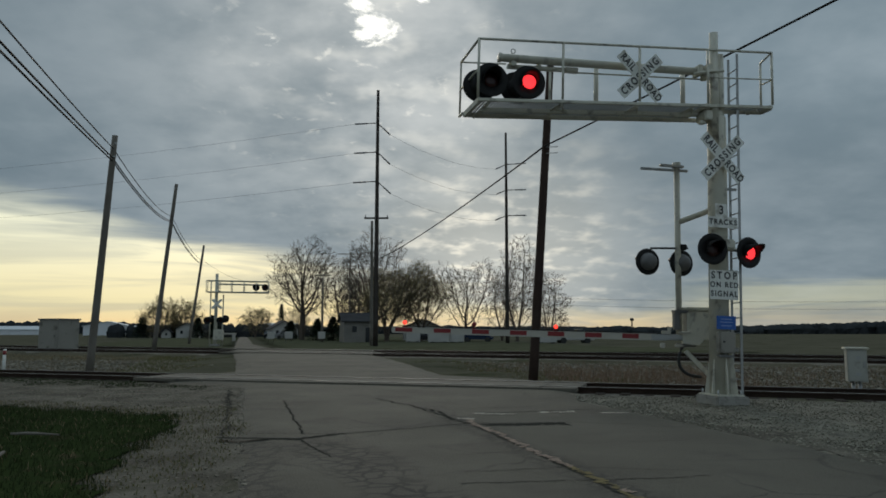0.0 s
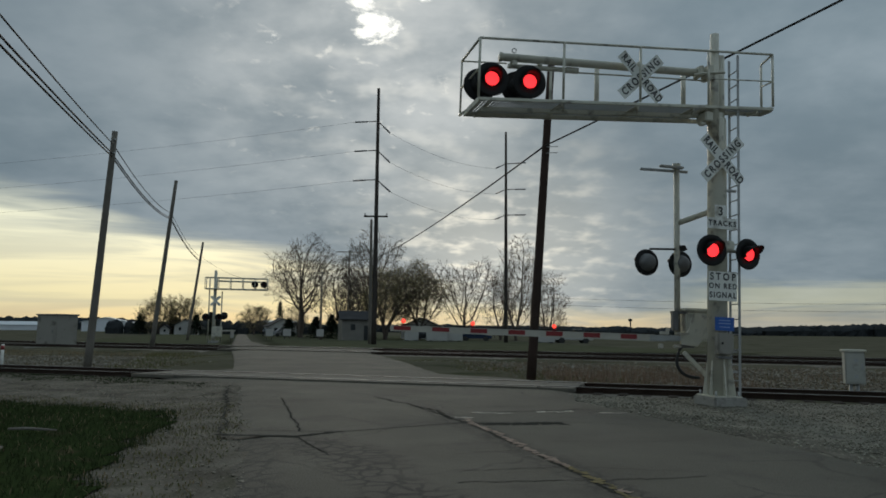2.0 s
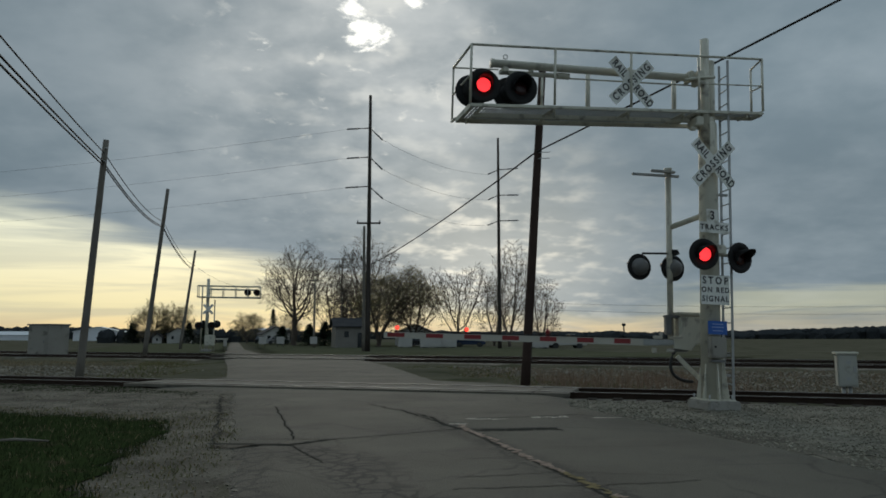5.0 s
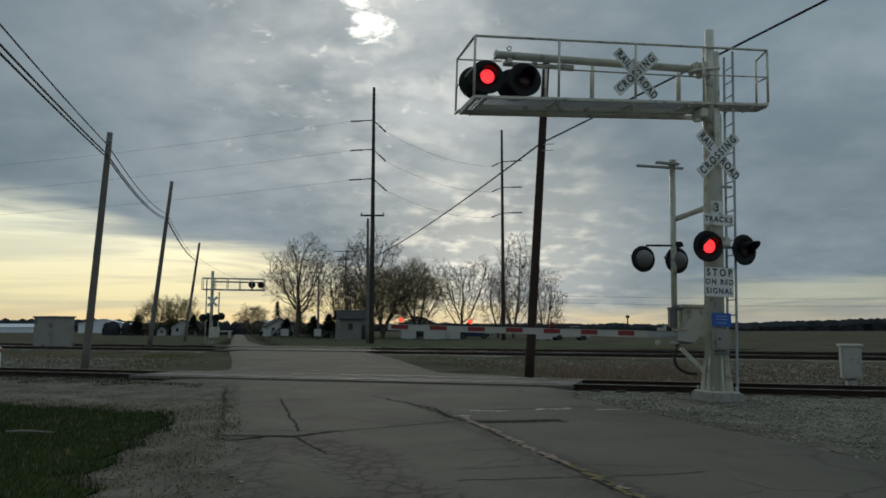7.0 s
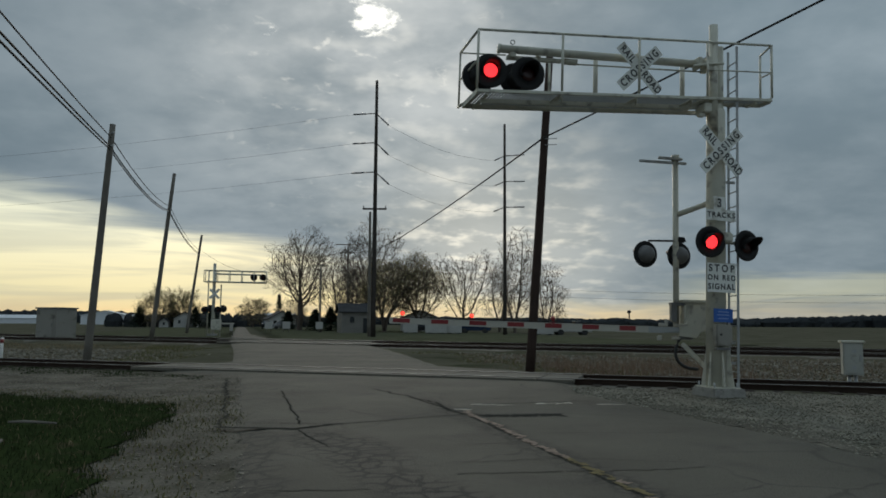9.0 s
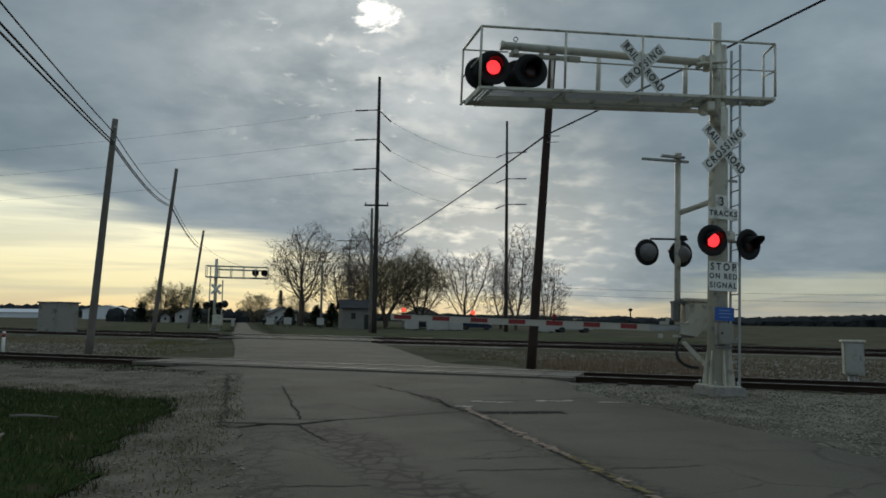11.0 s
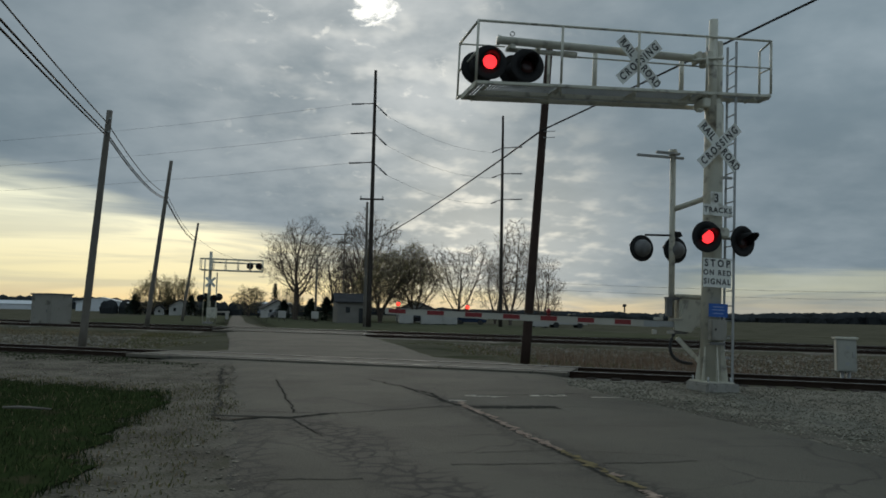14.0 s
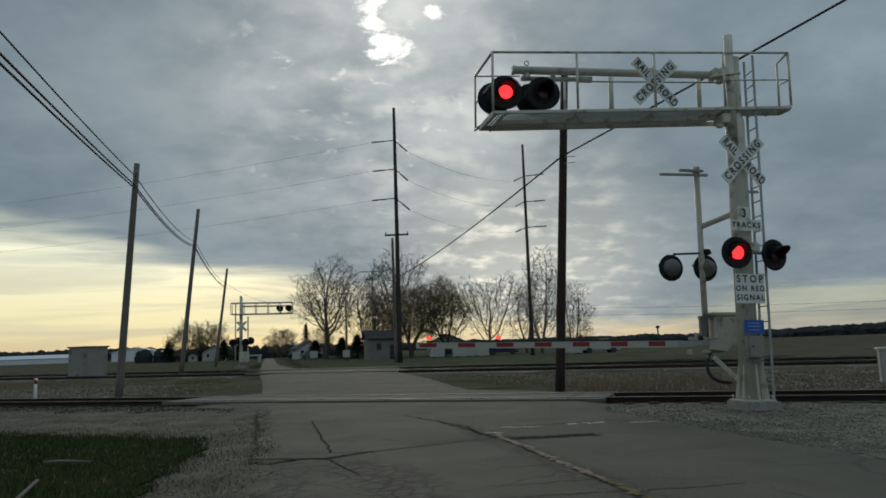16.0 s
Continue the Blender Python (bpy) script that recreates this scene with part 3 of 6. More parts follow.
def build_track(i, half, label):
    m = track_frame(i)
    inv = m.inverted()
    track = thing("railway_track", m, label, "railway track", "tracks at the crossing", "structure")
    # where the road crosses it
    cut = []
    for side in (0, 1):
        s = 20.0 if i == 0 else (44.0 if i == 1 else 51)
        for _ in range(20):
            o = road_edges(s)[side]
            p = road_at(s, o)
            s += track_y(i, p.x) - p.y
        cut.append((inv @ road_at(s, road_edges(s)[side])).x)
    lo, hi = cut
    prof = [(-0.036, -0.0), (-0.036, -0.035), (-0.01, -0.05), (-0.01, -0.14), (-0.07, -0.16), (-0.07, -0.172), (0.07, -0.172), (0.07, -0.16), (0.01, -0.14), (0.01, -0.05), (0.036, -0.035), (0.036, -0.0)]
    for y in (-0.755, 0.755):
        bm = B()
        ends = []
        for x in (-half, half):
            ends.append([bm.verts.new((x, y + a, b + 0.055)) for a, b in prof])
        n = len(prof)
        for k in range(n):
            bm.faces.new((ends[0][k], ends[1][k], ends[1][(k + 1) % n], ends[0][(k + 1) % n]))
        rail = part("rail", bm, RAIL_SIDE, track, "rusty steel rail with a worn bright head")
        bm = B()
        box(bm, (0, y, 0.0565), (2 * half, 0.062, 0.003))
        part("rail_head", bm, RAIL_TOP, rail)
    # ballast shoulder on both sides of the crossing
    for a, b in ((-half, lo - 0.3), (hi + 0.3, half)):
        bm = B()
        steps = max(12, int((b - a) / 0.8)) if i == 0 else 50
        prev = None
        for k in range(steps + 1):
            x = a + (b - a) * k / steps
            row = [bm.verts.new((x, yy + 0.08 * smooth_noise(x * 0.8, yy), zz + 0.025 * smooth_noise(x * 1.7, yy * 3, i))) for yy, zz in ((-2.7, -0.22), (-1.9, -0.10), (-1.3, -0.085), (-0.6, -0.09), (0.6, -0.09), (1.3, -0.085), (1.9, -0.10), (2.7, -0.25))]
            if prev:
                for j in range(len(row) - 1):
                    bm.faces.new((prev[j], row[j], row[j + 1], prev[j + 1])).smooth = True
            prev = row
        part("ballast", bm, BALLAST, track, "dark stone ballast")
    # ties where the camera can see them
    bm = B()
    box(bm, (0, 0, 0), (0.23, 2.55, 0.16), None, 0.012)
    me = mesh_of("tie", bm, TIE_WOOD)
    x = -26 if i == 0 else -38
    rnd = random.Random(i)
    while x < (22 if i == 0 else 34):
        if not lo - 0.4 < x < hi + 0.4:
            t = new("tie", me)
            t.parent = track
            t.matrix_local = pose(x, rnd.uniform(-0.04, 0.04), -0.145 + rnd.uniform(-0.012, 0.012), 0, 0, rnd.uniform(-1.5, 1.5))
        x += 0.56
    # crossing surface: panels between and beside the rails
    for y, w in ((-1.0, 0.36), (0, 1.34), (1.0, 0.36)):
        x = lo - 0.2
        while x < hi + 0.1:
            bm = B()
            l = min(2.4, hi + 0.2 - x)
            if l < 0.3:
                break
            box(bm, (x + l / 2, y, 0.0), (l - 0.02, w, 0.09 + 0.004 * rnd.random()), None, 0.01)
            part("crossing_panel", bm, PALE_PANEL, track, "pale worn crossing panel")
            x += l
    return track


build_track(0, 60, "single rusty track crossing the road, dark ballast")
build_track(1, 160, "rusty main track beyond the crossing")
build_track(2, 160, "farther rusty main track beside another")


def verge(name, label, test, xs, ys, step, z, material, category):
    """A ground cover patch with a ragged outline, laid over the earth."""
    bm = B()
    nx, ny = int((xs[1] - xs[0]) / step), int((ys[1] - ys[0]) / step)
    vs = {}

    def vert(i, j):
        if (i, j) not in vs:
            x, y = xs[0] + i * step, ys[0] + j * step
            x += 0.4 * step * smooth_noise(x * 3, y * 3, 1)
            y += 0.4 * step * smooth_noise(x * 3, y * 3, 8)
            vs[i, j] = bm.verts.new((x, y, z + 0.02 * smooth_noise(x * 1.2, y * 1.2, 2) + 0.008 * smooth_noise(x * 5, y * 5, 3)))
        return vs[i, j]
    for i in range(nx):
        for j in range(ny):
            x, y = xs[0] + (i + 0.5) * step, ys[0] + (j + 0.5) * step
            wob = 0.5 * smooth_noise(x * 0.9, y * 0.9, 5) + 0.2 * smooth_noise(x * 3, y * 3, 6)
            if test(x, y, wob):
                bm.faces.new((vert(i, j), vert(i + 1, j), vert(i + 1, j + 1), vert(i, j + 1))).smooth = True
    return tagged(part(name, bm, material), label, category, kind="structure")


def side(x, y):
    p = Vector((x, y, 0))
    s, o = p.dot(ALONG), p.dot(ACROSS)
    l, r = road_edges(s)
    return o - r if o > (l + r) / 2 else o - l, s, o


def on_right_gravel(x, y, w):
    d, s, o = side(x, y)
    return o > 3 and -0.3 < d + 0.1 * w and d < 11 + 3 * w and y < track_y(0, x) - 1.9 + 0.3 * w and s > 5 + 2 * w + d * 0.15


def grass_line(x, y):
    """How far inside the grass patch a place lies, in metres."""
    d, s, o = side(x, y)
    edge = -0.75 - 0.075 * max(0.0, 11 - s)
    top = 13.5 + 0.72 * max(0.0, -d - 0.9)
    return min(edge - d, (top - s) * 0.8) if o < 3 else -9.0


def on_left_gravel(x, y, w):
    d, s, o = side(x, y)
    return o < 3 and d < 0.3 and y < track_y(0, x) - 1.9 + 0.3 * w and d > -20 and grass_line(x, y) < 0.9


def on_grass(x, y, w):
    return grass_line(x, y) + 0.7 * w > 0.0


def on_turf(x, y, w):
    return grass_line(x, y) + 0.7 * w > 0.15


verge("pavement_gravel", "pale crushed stone shoulder beside the road", on_right_gravel, (2, 22), (-6, 20), 0.3, -0.045, GRAVEL, "gravel")
def on_right_dirt(x, y, w):
    d, s, o = side(x, y)
    return o > 3 and -0.3 < d + 0.1 * w and d < 0.25 + 0.8 * w + 0.10 * max(0.0, 11 - s) and s < 13 and s > -8


verge("pavement_verge", "dark muddy dirt along the road edge", on_right_dirt, (2, 12), (-6, 14), 0.2, -0.038, DIRT, "dirt")
verge("pavement_verge", "grey gravel and dirt verge beside the road", on_left_gravel, (-24, 4), (-6, 28), 0.3, -0.04, DIRT, "gravel")
verge("ground_turf", "short green turf beside the road", on_turf, (-22, 2), (-6, 24), 0.25, -0.02, TURF, "grass")


def scatter(name, label, category, test, xs, ys, count, make, material, seed, z):
    rnd = random.Random(seed)
    verts, faces = [], []
    done = tries = 0
    while done < count and tries < count * 12:
        tries += 1
        x, y = rnd.uniform(*xs), rnd.uniform(*ys)
        w = 0.5 * smooth_noise(x * 0.9, y * 0.9, 5) + 0.2 * smooth_noise(x * 3, y * 3, 6)
        if test(x, y, w):
            make(verts, faces, Vector((x, y, z)), rnd)
            done += 1
    ob = sheet(name, verts, faces, material)
    return tagged(ob, label, category, kind="stuff")


def stone(verts, faces, p, rnd):
    r = rnd.uniform(0.007, 0.022) * (1.8 if rnd.random() < 0.06 else 1)
    k = len(verts)
    a = rnd.uniform(0, 6.28)
    for i in range(5):
        t = a + i * 1.2566 + rnd.uniform(-0.3, 0.3)
        q = r * rnd.uniform(0.75, 1.25)
        verts.append((p.x + q * math.cos(t), p.y + q * math.sin(t), p.z + rnd.uniform(-0.2, 0.3) * r))
    verts.append((p.x + rnd.uniform(-0.3, 0.3) * r, p.y + rnd.uniform(-0.3, 0.3) * r, p.z + r * rnd.uniform(0.4, 0.8)))
    verts.append((p.x, p.y, p.z - r))
    for i in range(5):
        faces.append((k + i, k + (i + 1) % 5, k + 5))
        faces.append((k + (i + 1) % 5, k + i, k + 6))


def pebble(verts, faces, p, rnd):
    """A flat trodden stone."""
    k = len(verts)
    stone(verts, faces, p, rnd)
    verts[k:] = [tuple(p + Vector(((v[0] - p.x) * 0.9, (v[1] - p.y) * 0.9, (v[2] - p.z) * 0.5))) for v in verts[k:]]


def rubble(verts, faces, p, rnd):
    """A larger stone, for ground seen from farther off."""
    k = len(verts)
    stone(verts, faces, p, rnd)
    g = rnd.uniform(1.6, 3.4)
    verts[k:] = [tuple(p + (Vector(v) - p) * g) for v in verts[k:]]


def blade_maker(h0, h1, w, lean):
    def blade(verts, faces, p, rnd):
        a = rnd.uniform(0, 6.28)
        h = rnd.uniform(h0, h1)
        ca, sa = math.cos(a), math.sin(a)
        l = rnd.uniform(0.2, 1.0) * lean * h
        b = rnd.uniform(0, 6.28)
        dx, dy = l * math.cos(b), l * math.sin(b)
        k = len(verts)
        verts.extend(((p.x - w * ca, p.y - w * sa, p.z - 0.02), (p.x + w * ca, p.y + w * sa, p.z - 0.02), (p.x + 0.4 * dx + 0.6 * w * ca, p.y + 0.4 * dy + 0.6 * w * sa, p.z + 0.6 * h), (p.x + 0.4 * dx - 0.6 * w * ca, p.y + 0.4 * dy - 0.6 * w * sa, p.z + 0.6 * h), (p.x + dx, p.y + dy, p.z + h)))
        faces.extend(((k, k + 1, k + 2, k + 3), (k + 3, k + 2, k + 4)))
    return blade


def mid_strip(x, y, w):
    d, s, o = side(x, y)
    return abs(d) > 0.2 and (d < 0 if o < 3 else d > 0) and track_y(0, x) + 2.4 + w < y < track_y(1, x) - 2.6


def green_edge(x, y, w):
    d, s, o = side(x, y)
    return track_y(0, x) + 2.6 < y < track_y(1, x) - 4 and ((o < 3 and -4.5 + 2 * w < d < 0.1) or (o > 3 and -0.1 < d < 4 + 3 * w))


def on_far_lawn(x, y, w):
    p = Vector((x, y, 0))
    s, o = p.dot(ALONG), p.dot(ACROSS)
    return y > track_y(2, x) + 4 and s < 170 and (-16 + 5 * w < o < -1.0 + 0.4 * w or 3.0 + 0.5 * w < o < 34 + 8 * w)


verge("ground_lawn", "dull green lawn around the houses beyond the tracks", on_far_lawn, (-70, 40), (50, 170), 2.0, -0.045, LAWN, "grass")
scatter("gravel", "loose pale crushed stones on the shoulder", "gravel", on_right_gravel, (2, 20), (3, 19), 17000, stone, STONE, 11, -0.035)
scatter("gravel", "loose grey stones on the verge", "gravel", on_left_gravel, (-18, 0), (3, 26), 11000, pebble, DARK_STONE, 12, -0.034)
scatter("grass", "short green spring grass beside the road", "grass", on_grass, (-14, -1), (4.5, 19), 36000, blade_maker(0.025, 0.085, 0.006, 1.1), GRASS, 13, -0.02)
scatter("grass", "flattened dead grass among the green", "grass", on_grass, (-14, -1), (4.5, 19), 3000, blade_maker(0.02, 0.09, 0.006, 1.8), STRAW, 14, -0.02)


def grass_fringe(x, y, w):
    return -0.9 < grass_line(x, y) + 0.9 * w < 0.35


def track_side(x, y, w):
    d, s, o = side(x, y)
    return o < 3 and d < -0.6 and 1.6 < track_y(0, x) - y < 3.6 + 1.5 * w and w > -0.25


scatter("grass", "thin brown and dead grass along the patch's edge", "grass", grass_fringe, (-14, -0.5), (4.5, 19), 1000, blade_maker(0.01, 0.03, 0.007, 1.8), STRAW, 23, -0.03)
scatter("grass", "thin green grass creeping into the gravel", "grass", grass_fringe, (-14, -0.5), (4.5, 19), 3500, blade_maker(0.01, 0.03, 0.007, 1.4), DULL_GRASS, 24, -0.03)
scatter("weeds", "low dark green weeds along the ballast", "weeds", track_side, (-24, 0), (12, 28), 9000, blade_maker(0.02, 0.06, 0.010, 1.2), GRASS, 25, -0.05)
scatter("weeds", "brown dead weeds between the tracks", "weeds", mid_strip, (-34, 30), (18, 62), 20000, blade_maker(0.03, 0.11, 0.018, 1.4), STRAW, 15, -0.22)
scatter("weeds", "dark brown brush between the tracks", "weeds", lambda x, y, w: mid_strip(x, y, w) and x > 1 and w > -0.1, (1, 26), (16, 36), 6000, blade_maker(0.05, 0.26, 0.008, 1.1), BRUSH, 16, -0.22)
scatter("grass", "low green grass by the crossing", "grass", green_edge, (-18, 12), (18, 48), 7500, blade_maker(0.03, 0.12, 0.012, 0.9), DULL_GRASS, 17, -0.18)
scatter("weeds", "reddish brown leafless brush beside the near track", "brush", lambda x, y, w: mid_strip(x, y, w) and x + 0.9 * w > 3.6 and x < 9.0 + w, (3, 9.5), (18, 27), 1800, blade_maker(0.12, 0.6, 0.007, 0.5), BRUSH, 18, -0.22)
scatter("weeds", "grey stony weeds and rubble between the tracks", "weeds", mid_strip, (-30, 28), (18, 40), 26000, rubble, DARK_STONE, 19, -0.19)

# ---- crossing signals ----
LAMPS = {"first": [], "second": []}
FACE = pose(0, 0, 0, 90)  # turns local z towards the viewer's side (-y)


def flasher(parent, m, phase=None, back=False, r=0.31):
    """A round crossing light, its local -y is where it shines."""
    head = new("flashing_light")
    head.parent, head.matrix_local = parent, m
    bm = B()
    lathe(bm, [(0.0, -0.012), (r - 0.02, -0.012), (r, -0.004), (r, 0.006), (r - 0.015, 0.012), (0.16, 0.012), (0.16, -0.012)], FACE, 36)
    part("background", bm, PLAIN_BLACK, head, "round black background disc")
    bm = B()
    lathe(bm, [(0.0, -0.20), (0.09, -0.19), (0.15, -0.14), (0.185, -0.06), (0.19, -0.013)], FACE, 28)
    part("housing", bm, BACK_GREY if back else PLAIN_BLACK, head, "domed cast housing")
    bm = B()
    lathe(bm, [(0.0, 0.026), (0.08, 0.024), (0.15, 0.014), (0.152, 0.0)], FACE, 28)
    part("lens", bm, LENS_DARK, head, "dark red lens")
    bm = B()
    n, inner, outer = 18, 0.160, 0.166
    rows = []
    for rr in (outer, inner):
        for depth in (0.01, 1):
            row = []
            for i in range(n + 1):
                a = radians(-28 + 236 * i / n)
                d = 0.01 if depth == 0.01 else 0.12 + 0.25 * max(0, math.sin(a)) ** 0.8
                row.append(bm.verts.new((rr * math.cos(a), -d, rr * math.sin(a) - (0.05 * d if depth == 1 else 0))))
            rows.append(row)
    for p, q in ((0, 1), (1, 3), (3, 2), (2, 0)):
        for i in range(n):
            bm.faces.new((rows[p][i], rows[p][i + 1], rows[q][i + 1], rows[q][i])).smooth = True
    part("hood", bm, PLAIN_BLACK, head, "black sheet metal hood")
    if phase:
        bm = B()
        lathe(bm, [(0.0, 0.012), (0.06, 0.010), (0.12, 0.004), (0.138, 0.0), (0.0, -0.002)], FACE, 28)
        lamp = part("lamp", bm, LAMP_RED, head, "glowing red lamp")
        LAMPS[phase].append((lamp, 0.028, -0.05))
    return head


def crossbuck(parent, m):
    """Two crossed blades with black lettering, facing local -y."""
    sign = new("crossbuck")
    sign.parent, sign.matrix_local = parent, m
    for a, words, y in ((-45, ("RAIL", "ROAD"), -0.004), (45, ("CROS", "SING"), -0.016)):
        bm = B()
        box(bm, (0, 0, 0), (1.22, 0.006, 0.235), None, 0.002)
        blade = part("blade", bm, SIGN_WHITE, sign, "white blade with black lettering", pose(0, y, 0, 0, -a, 0))
        if a < 0:
            for w, x in zip(words, (-0.37, 0.375)):
                letters(w, 0.215, SIGN_BLACK, blade, pose(x, -0.0045, 0, 90), spacing=1.15, squeeze=0.78)
        else:
            letters("CROSSING", 0.215, SIGN_BLACK, blade, pose(0, -0.0045, 0, 90), spacing=1.45, squeeze=0.80)
    return sign


def plate(parent, m, w, h, lines, label, material=None, ink=None):
    bm = B()
    box(bm, (0, 0, 0), (w, 0.006, h), None, 0.002)
    p = part("sign_plate", bm, material or SIGN_WHITE, parent, label, m)
    for text, z, size, squeeze, spacing in lines:
        letters(text, size, ink or SIGN_BLACK, p, pose(0, -0.0045, z, 90), squeeze=squeeze, spacing=spacing)
    return p


U = 14.4  # turn of the near signal, square to the road
MAST = (5.62, 14.72)


SLOPE = 0.0875  # the cantilever droops towards its free end


def build_near_signal():
    g = thing("crossing_signal", pose(MAST[0] - 0.097, MAST[1] - 0.025, 0, 0, 1.9, U), "tall silver cantilever crossing signal with walkway and red flashing lights", "crossing signal", "crossing signals")
    # foundation and mast
    bm = B()
    box(bm, (0.02, 0, 0.03), (0.74, 0.74, 0.20), None, 0.03)
    part("foundation", bm, CONCRETE, g, "pale concrete footing")
    bm = B()
    lathe(bm, [(0.0, 0.12), (0.195, 0.12), (0.185, 5.75), (0.17, 5.8), (0.0, 5.8)], pose(-0.035, 0, 0), 28)
    part("mast", bm, SILVER, g, "silver painted steel mast")
    bm = B()
    box(bm, (0, 0, 0.14), (0.62, 0.62, 0.03), None, 0.005)
    part("base_flange", bm, SILVER, g, "square base flange")
    for k in range(6):
        t = pose(0, 0, 0, 0, 0, 20 + 60 * k)
        bm = B()
        sides = []
        for s in (-0.012, 0.012):
            sides.append([bm.verts.new(t @ Vector((x, s, z))) for x, z in ((0.15, 0.155), (0.315, 0.155), (0.305, 0.24), (0.205, 0.98), (0.15, 0.98))])
        bm.faces.new(sides[0])
        bm.faces.new(sides[1][::-1])
        for i in range(5):
            bm.faces.new((sides[0][i], sides[1][i], sides[1][(i + 1) % 5], sides[0][(i + 1) % 5]))
        bmesh.ops.recalc_face_normals(bm, faces=bm.faces)
        part("gusset", bm, SILVER, g)
    for k in range(4):
        t = pose(0, 0, 0, 0, 0, 45 + 90 * k)
        bm = B()
        tube(bm, t @ Vector((0.36, 0.0, 0.12)), t @ Vector((0.36, 0.0, 0.24)), 0.02, n=6)
        part("bolt", bm, GALV, g)
    bm = B()
    tube(bm, (-0.17, -0.12, 5.2), (-0.165, -0.12, 7.56), 0.088, n=18)
    part("upper_mast", bm, SILVER, g, "upper silver pipe")
    bm = B()
    tube(bm, (0.03, 0.0, 5.5), (0.03, 0.0, 7.15), 0.10, n=18)
    part("inner_mast", bm, SILVER, g, "stub of the mast above the walkway")
    # ladder, turned half sideways
    ladder = new("ladder")
    ladder.parent = g
    ladder.matrix_local = pose(0.385, 0.02, 0, 0, 0, 84)
    for x in (-0.17, 0.17):
        bm = B()
        box(bm, (x, 0, 3.65), (0.012, 0.055, 7.05), None, 0.004)
        part("rail", bm, GALV, ladder)
    bm = B()
    tube(bm, (-0.17, 0, 0), (0.17, 0, 0), 0.013, n=6)
    me = mesh_of("rung", bm, GALV)
    for k in range(22):
        rung = new("rung", me)
        rung.parent, rung.matrix_local = ladder, pose(0, 0, 0.45 + 0.305 * k)
    for z in (0.62, 1.02, 2.6, 4.3):
        bm = B()
        box(bm, (-0.05, 0.12, z), (0.05, 0.26, 0.05), None, 0.006)
        part("standoff", bm, GALV, ladder)
    # walkway
    arm = new("cantilever")
    arm.parent = g
    arm.matrix_local = pose(0, 0, 5.99)
    shear = Matrix.Identity(4)
    shear[2][0] = SLOPE

    def piece(name, bm, material, label=""):
        bm.transform(shear)
        return part(name, bm, material, arm, label)

    x0, xm, x1, yf, yb, yl = -5.27, -0.36, 1.175, -0.20, 0.80, 0.16
    for a, b, back in ((x0, xm, yb), (xm, x1, yl)):
        for y in (yf, back):
            bm = B()
            box(bm, ((a + b) / 2, y, 0.0), (b - a - 0.004, 0.045, 0.06 if y == yf else 0.10), None, 0.006)
            piece("walkway_edge", bm, SILVER)
        for x in (a + 0.025, b - 0.025):
            bm = B()
            box(bm, (x, (yf + back) / 2, 0), (0.045, back - yf - 0.05, 0.11), None, 0.004)
            piece("walkway_end", bm, SILVER)
        bm = B()
        n = int((b - a) / 0.066)
        for k in range(1, n):
            box(bm, (a + k * 0.066, (yf + back) / 2, 0.03), (0.024, back - yf - 0.06, 0.03))
        for k in range(int((back - yf) / 0.16)):
            box(bm, ((a + b) / 2, yf + 0.09 + k * 0.16, 0.049), (b - a - 0.06, 0.010, 0.010))
        tagged(piece("grating", bm, GALV, "open steel grating floor"), kind="stuff")
    for y in (0.12, 0.52):
        bm = B()
        box(bm, (-2.62, y, -0.10), (5.0, 0.08, 0.08), None, 0.01)
        piece("floor_beam", bm, SILVER)
    for x in (-5.05, -3.56, -1.95, -0.7, 0.8):
        bm = B()
        w = 0.96 if x < -0.4 else 0.32
        box(bm, (x, yf + w / 2 + 0.02, -0.055), (0.05, w, 0.05), None, 0.005)
        piece("floor_joist", bm, SILVER)
    for x in (-3.56, -1.95, -0.7):
        for s in (-1, 1):
            bm = B()
            tube(bm, (x, yf + 0.03, -0.02), (x + s * 0.16, yf + 0.34, -0.11), 0.018, n=6)
            piece("knee_brace", bm, SILVER)
    top, mid = 1.19, 0.60
    for x in (x0, -3.56, -1.91, xm, x1):
        bm = B()
        tube(bm, (x, yf, 0.05), (x, yf, top), 0.026, n=8)
        piece("post", bm, SILVER)
    for x, y, h, r in ((x0 + 0.0, yb + 0.26, top, 0.022), (-3.45, 0.72, 0.95, 0.03), (-2.52, 0.5, 1.0, 0.05), (-0.50, 0.5, 1.0, 0.05), (x1, yl, top - 0.1, 0.024)):
        bm = B()
        tube(bm, (x, y, 0.05), (x, y, h), r, n=8)
        piece("post", bm, SILVER)
    for a, b, r in (((x0, yf, top), (x1, yf, top), 0.026), ((x0, yf, top), (x0, yb + 0.26, top), 0.026), ((x0, yb, 0.03), (x0, yb + 0.28, 0.05), 0.03), ((x0, yb + 0.26, top), (-4.3, yb + 0.26, top), 0.018), ((x1, yf, top), (x1, yl, top - 0.1), 0.022),
                    ((x0, yb + 0.26, mid), (x0, yf, mid), 0.020), ((xm, yf, mid), (x1, yf, mid), 0.015), ((x1, yf, mid), (x1, yl, mid), 0.018), ((-3.2, 0.25, 0.76), (-0.3, 0.1, 0.66), 0.017)):
        bm = B()
        tube(bm, a, b, r, n=8)
        piece("handrail", bm, SILVER)
    bm = B()
    lathe(bm, [(0.0, 0.0), (0.095, 0.0), (0.095, 0.05), (0.08, 0.05), (0.08, 4.47), (0.0, 4.47)], look((-4.75, 0.2, 0.99), (-0.29, 0.05, 0.80)) @ pose(0, 0, 0, 180), 18)
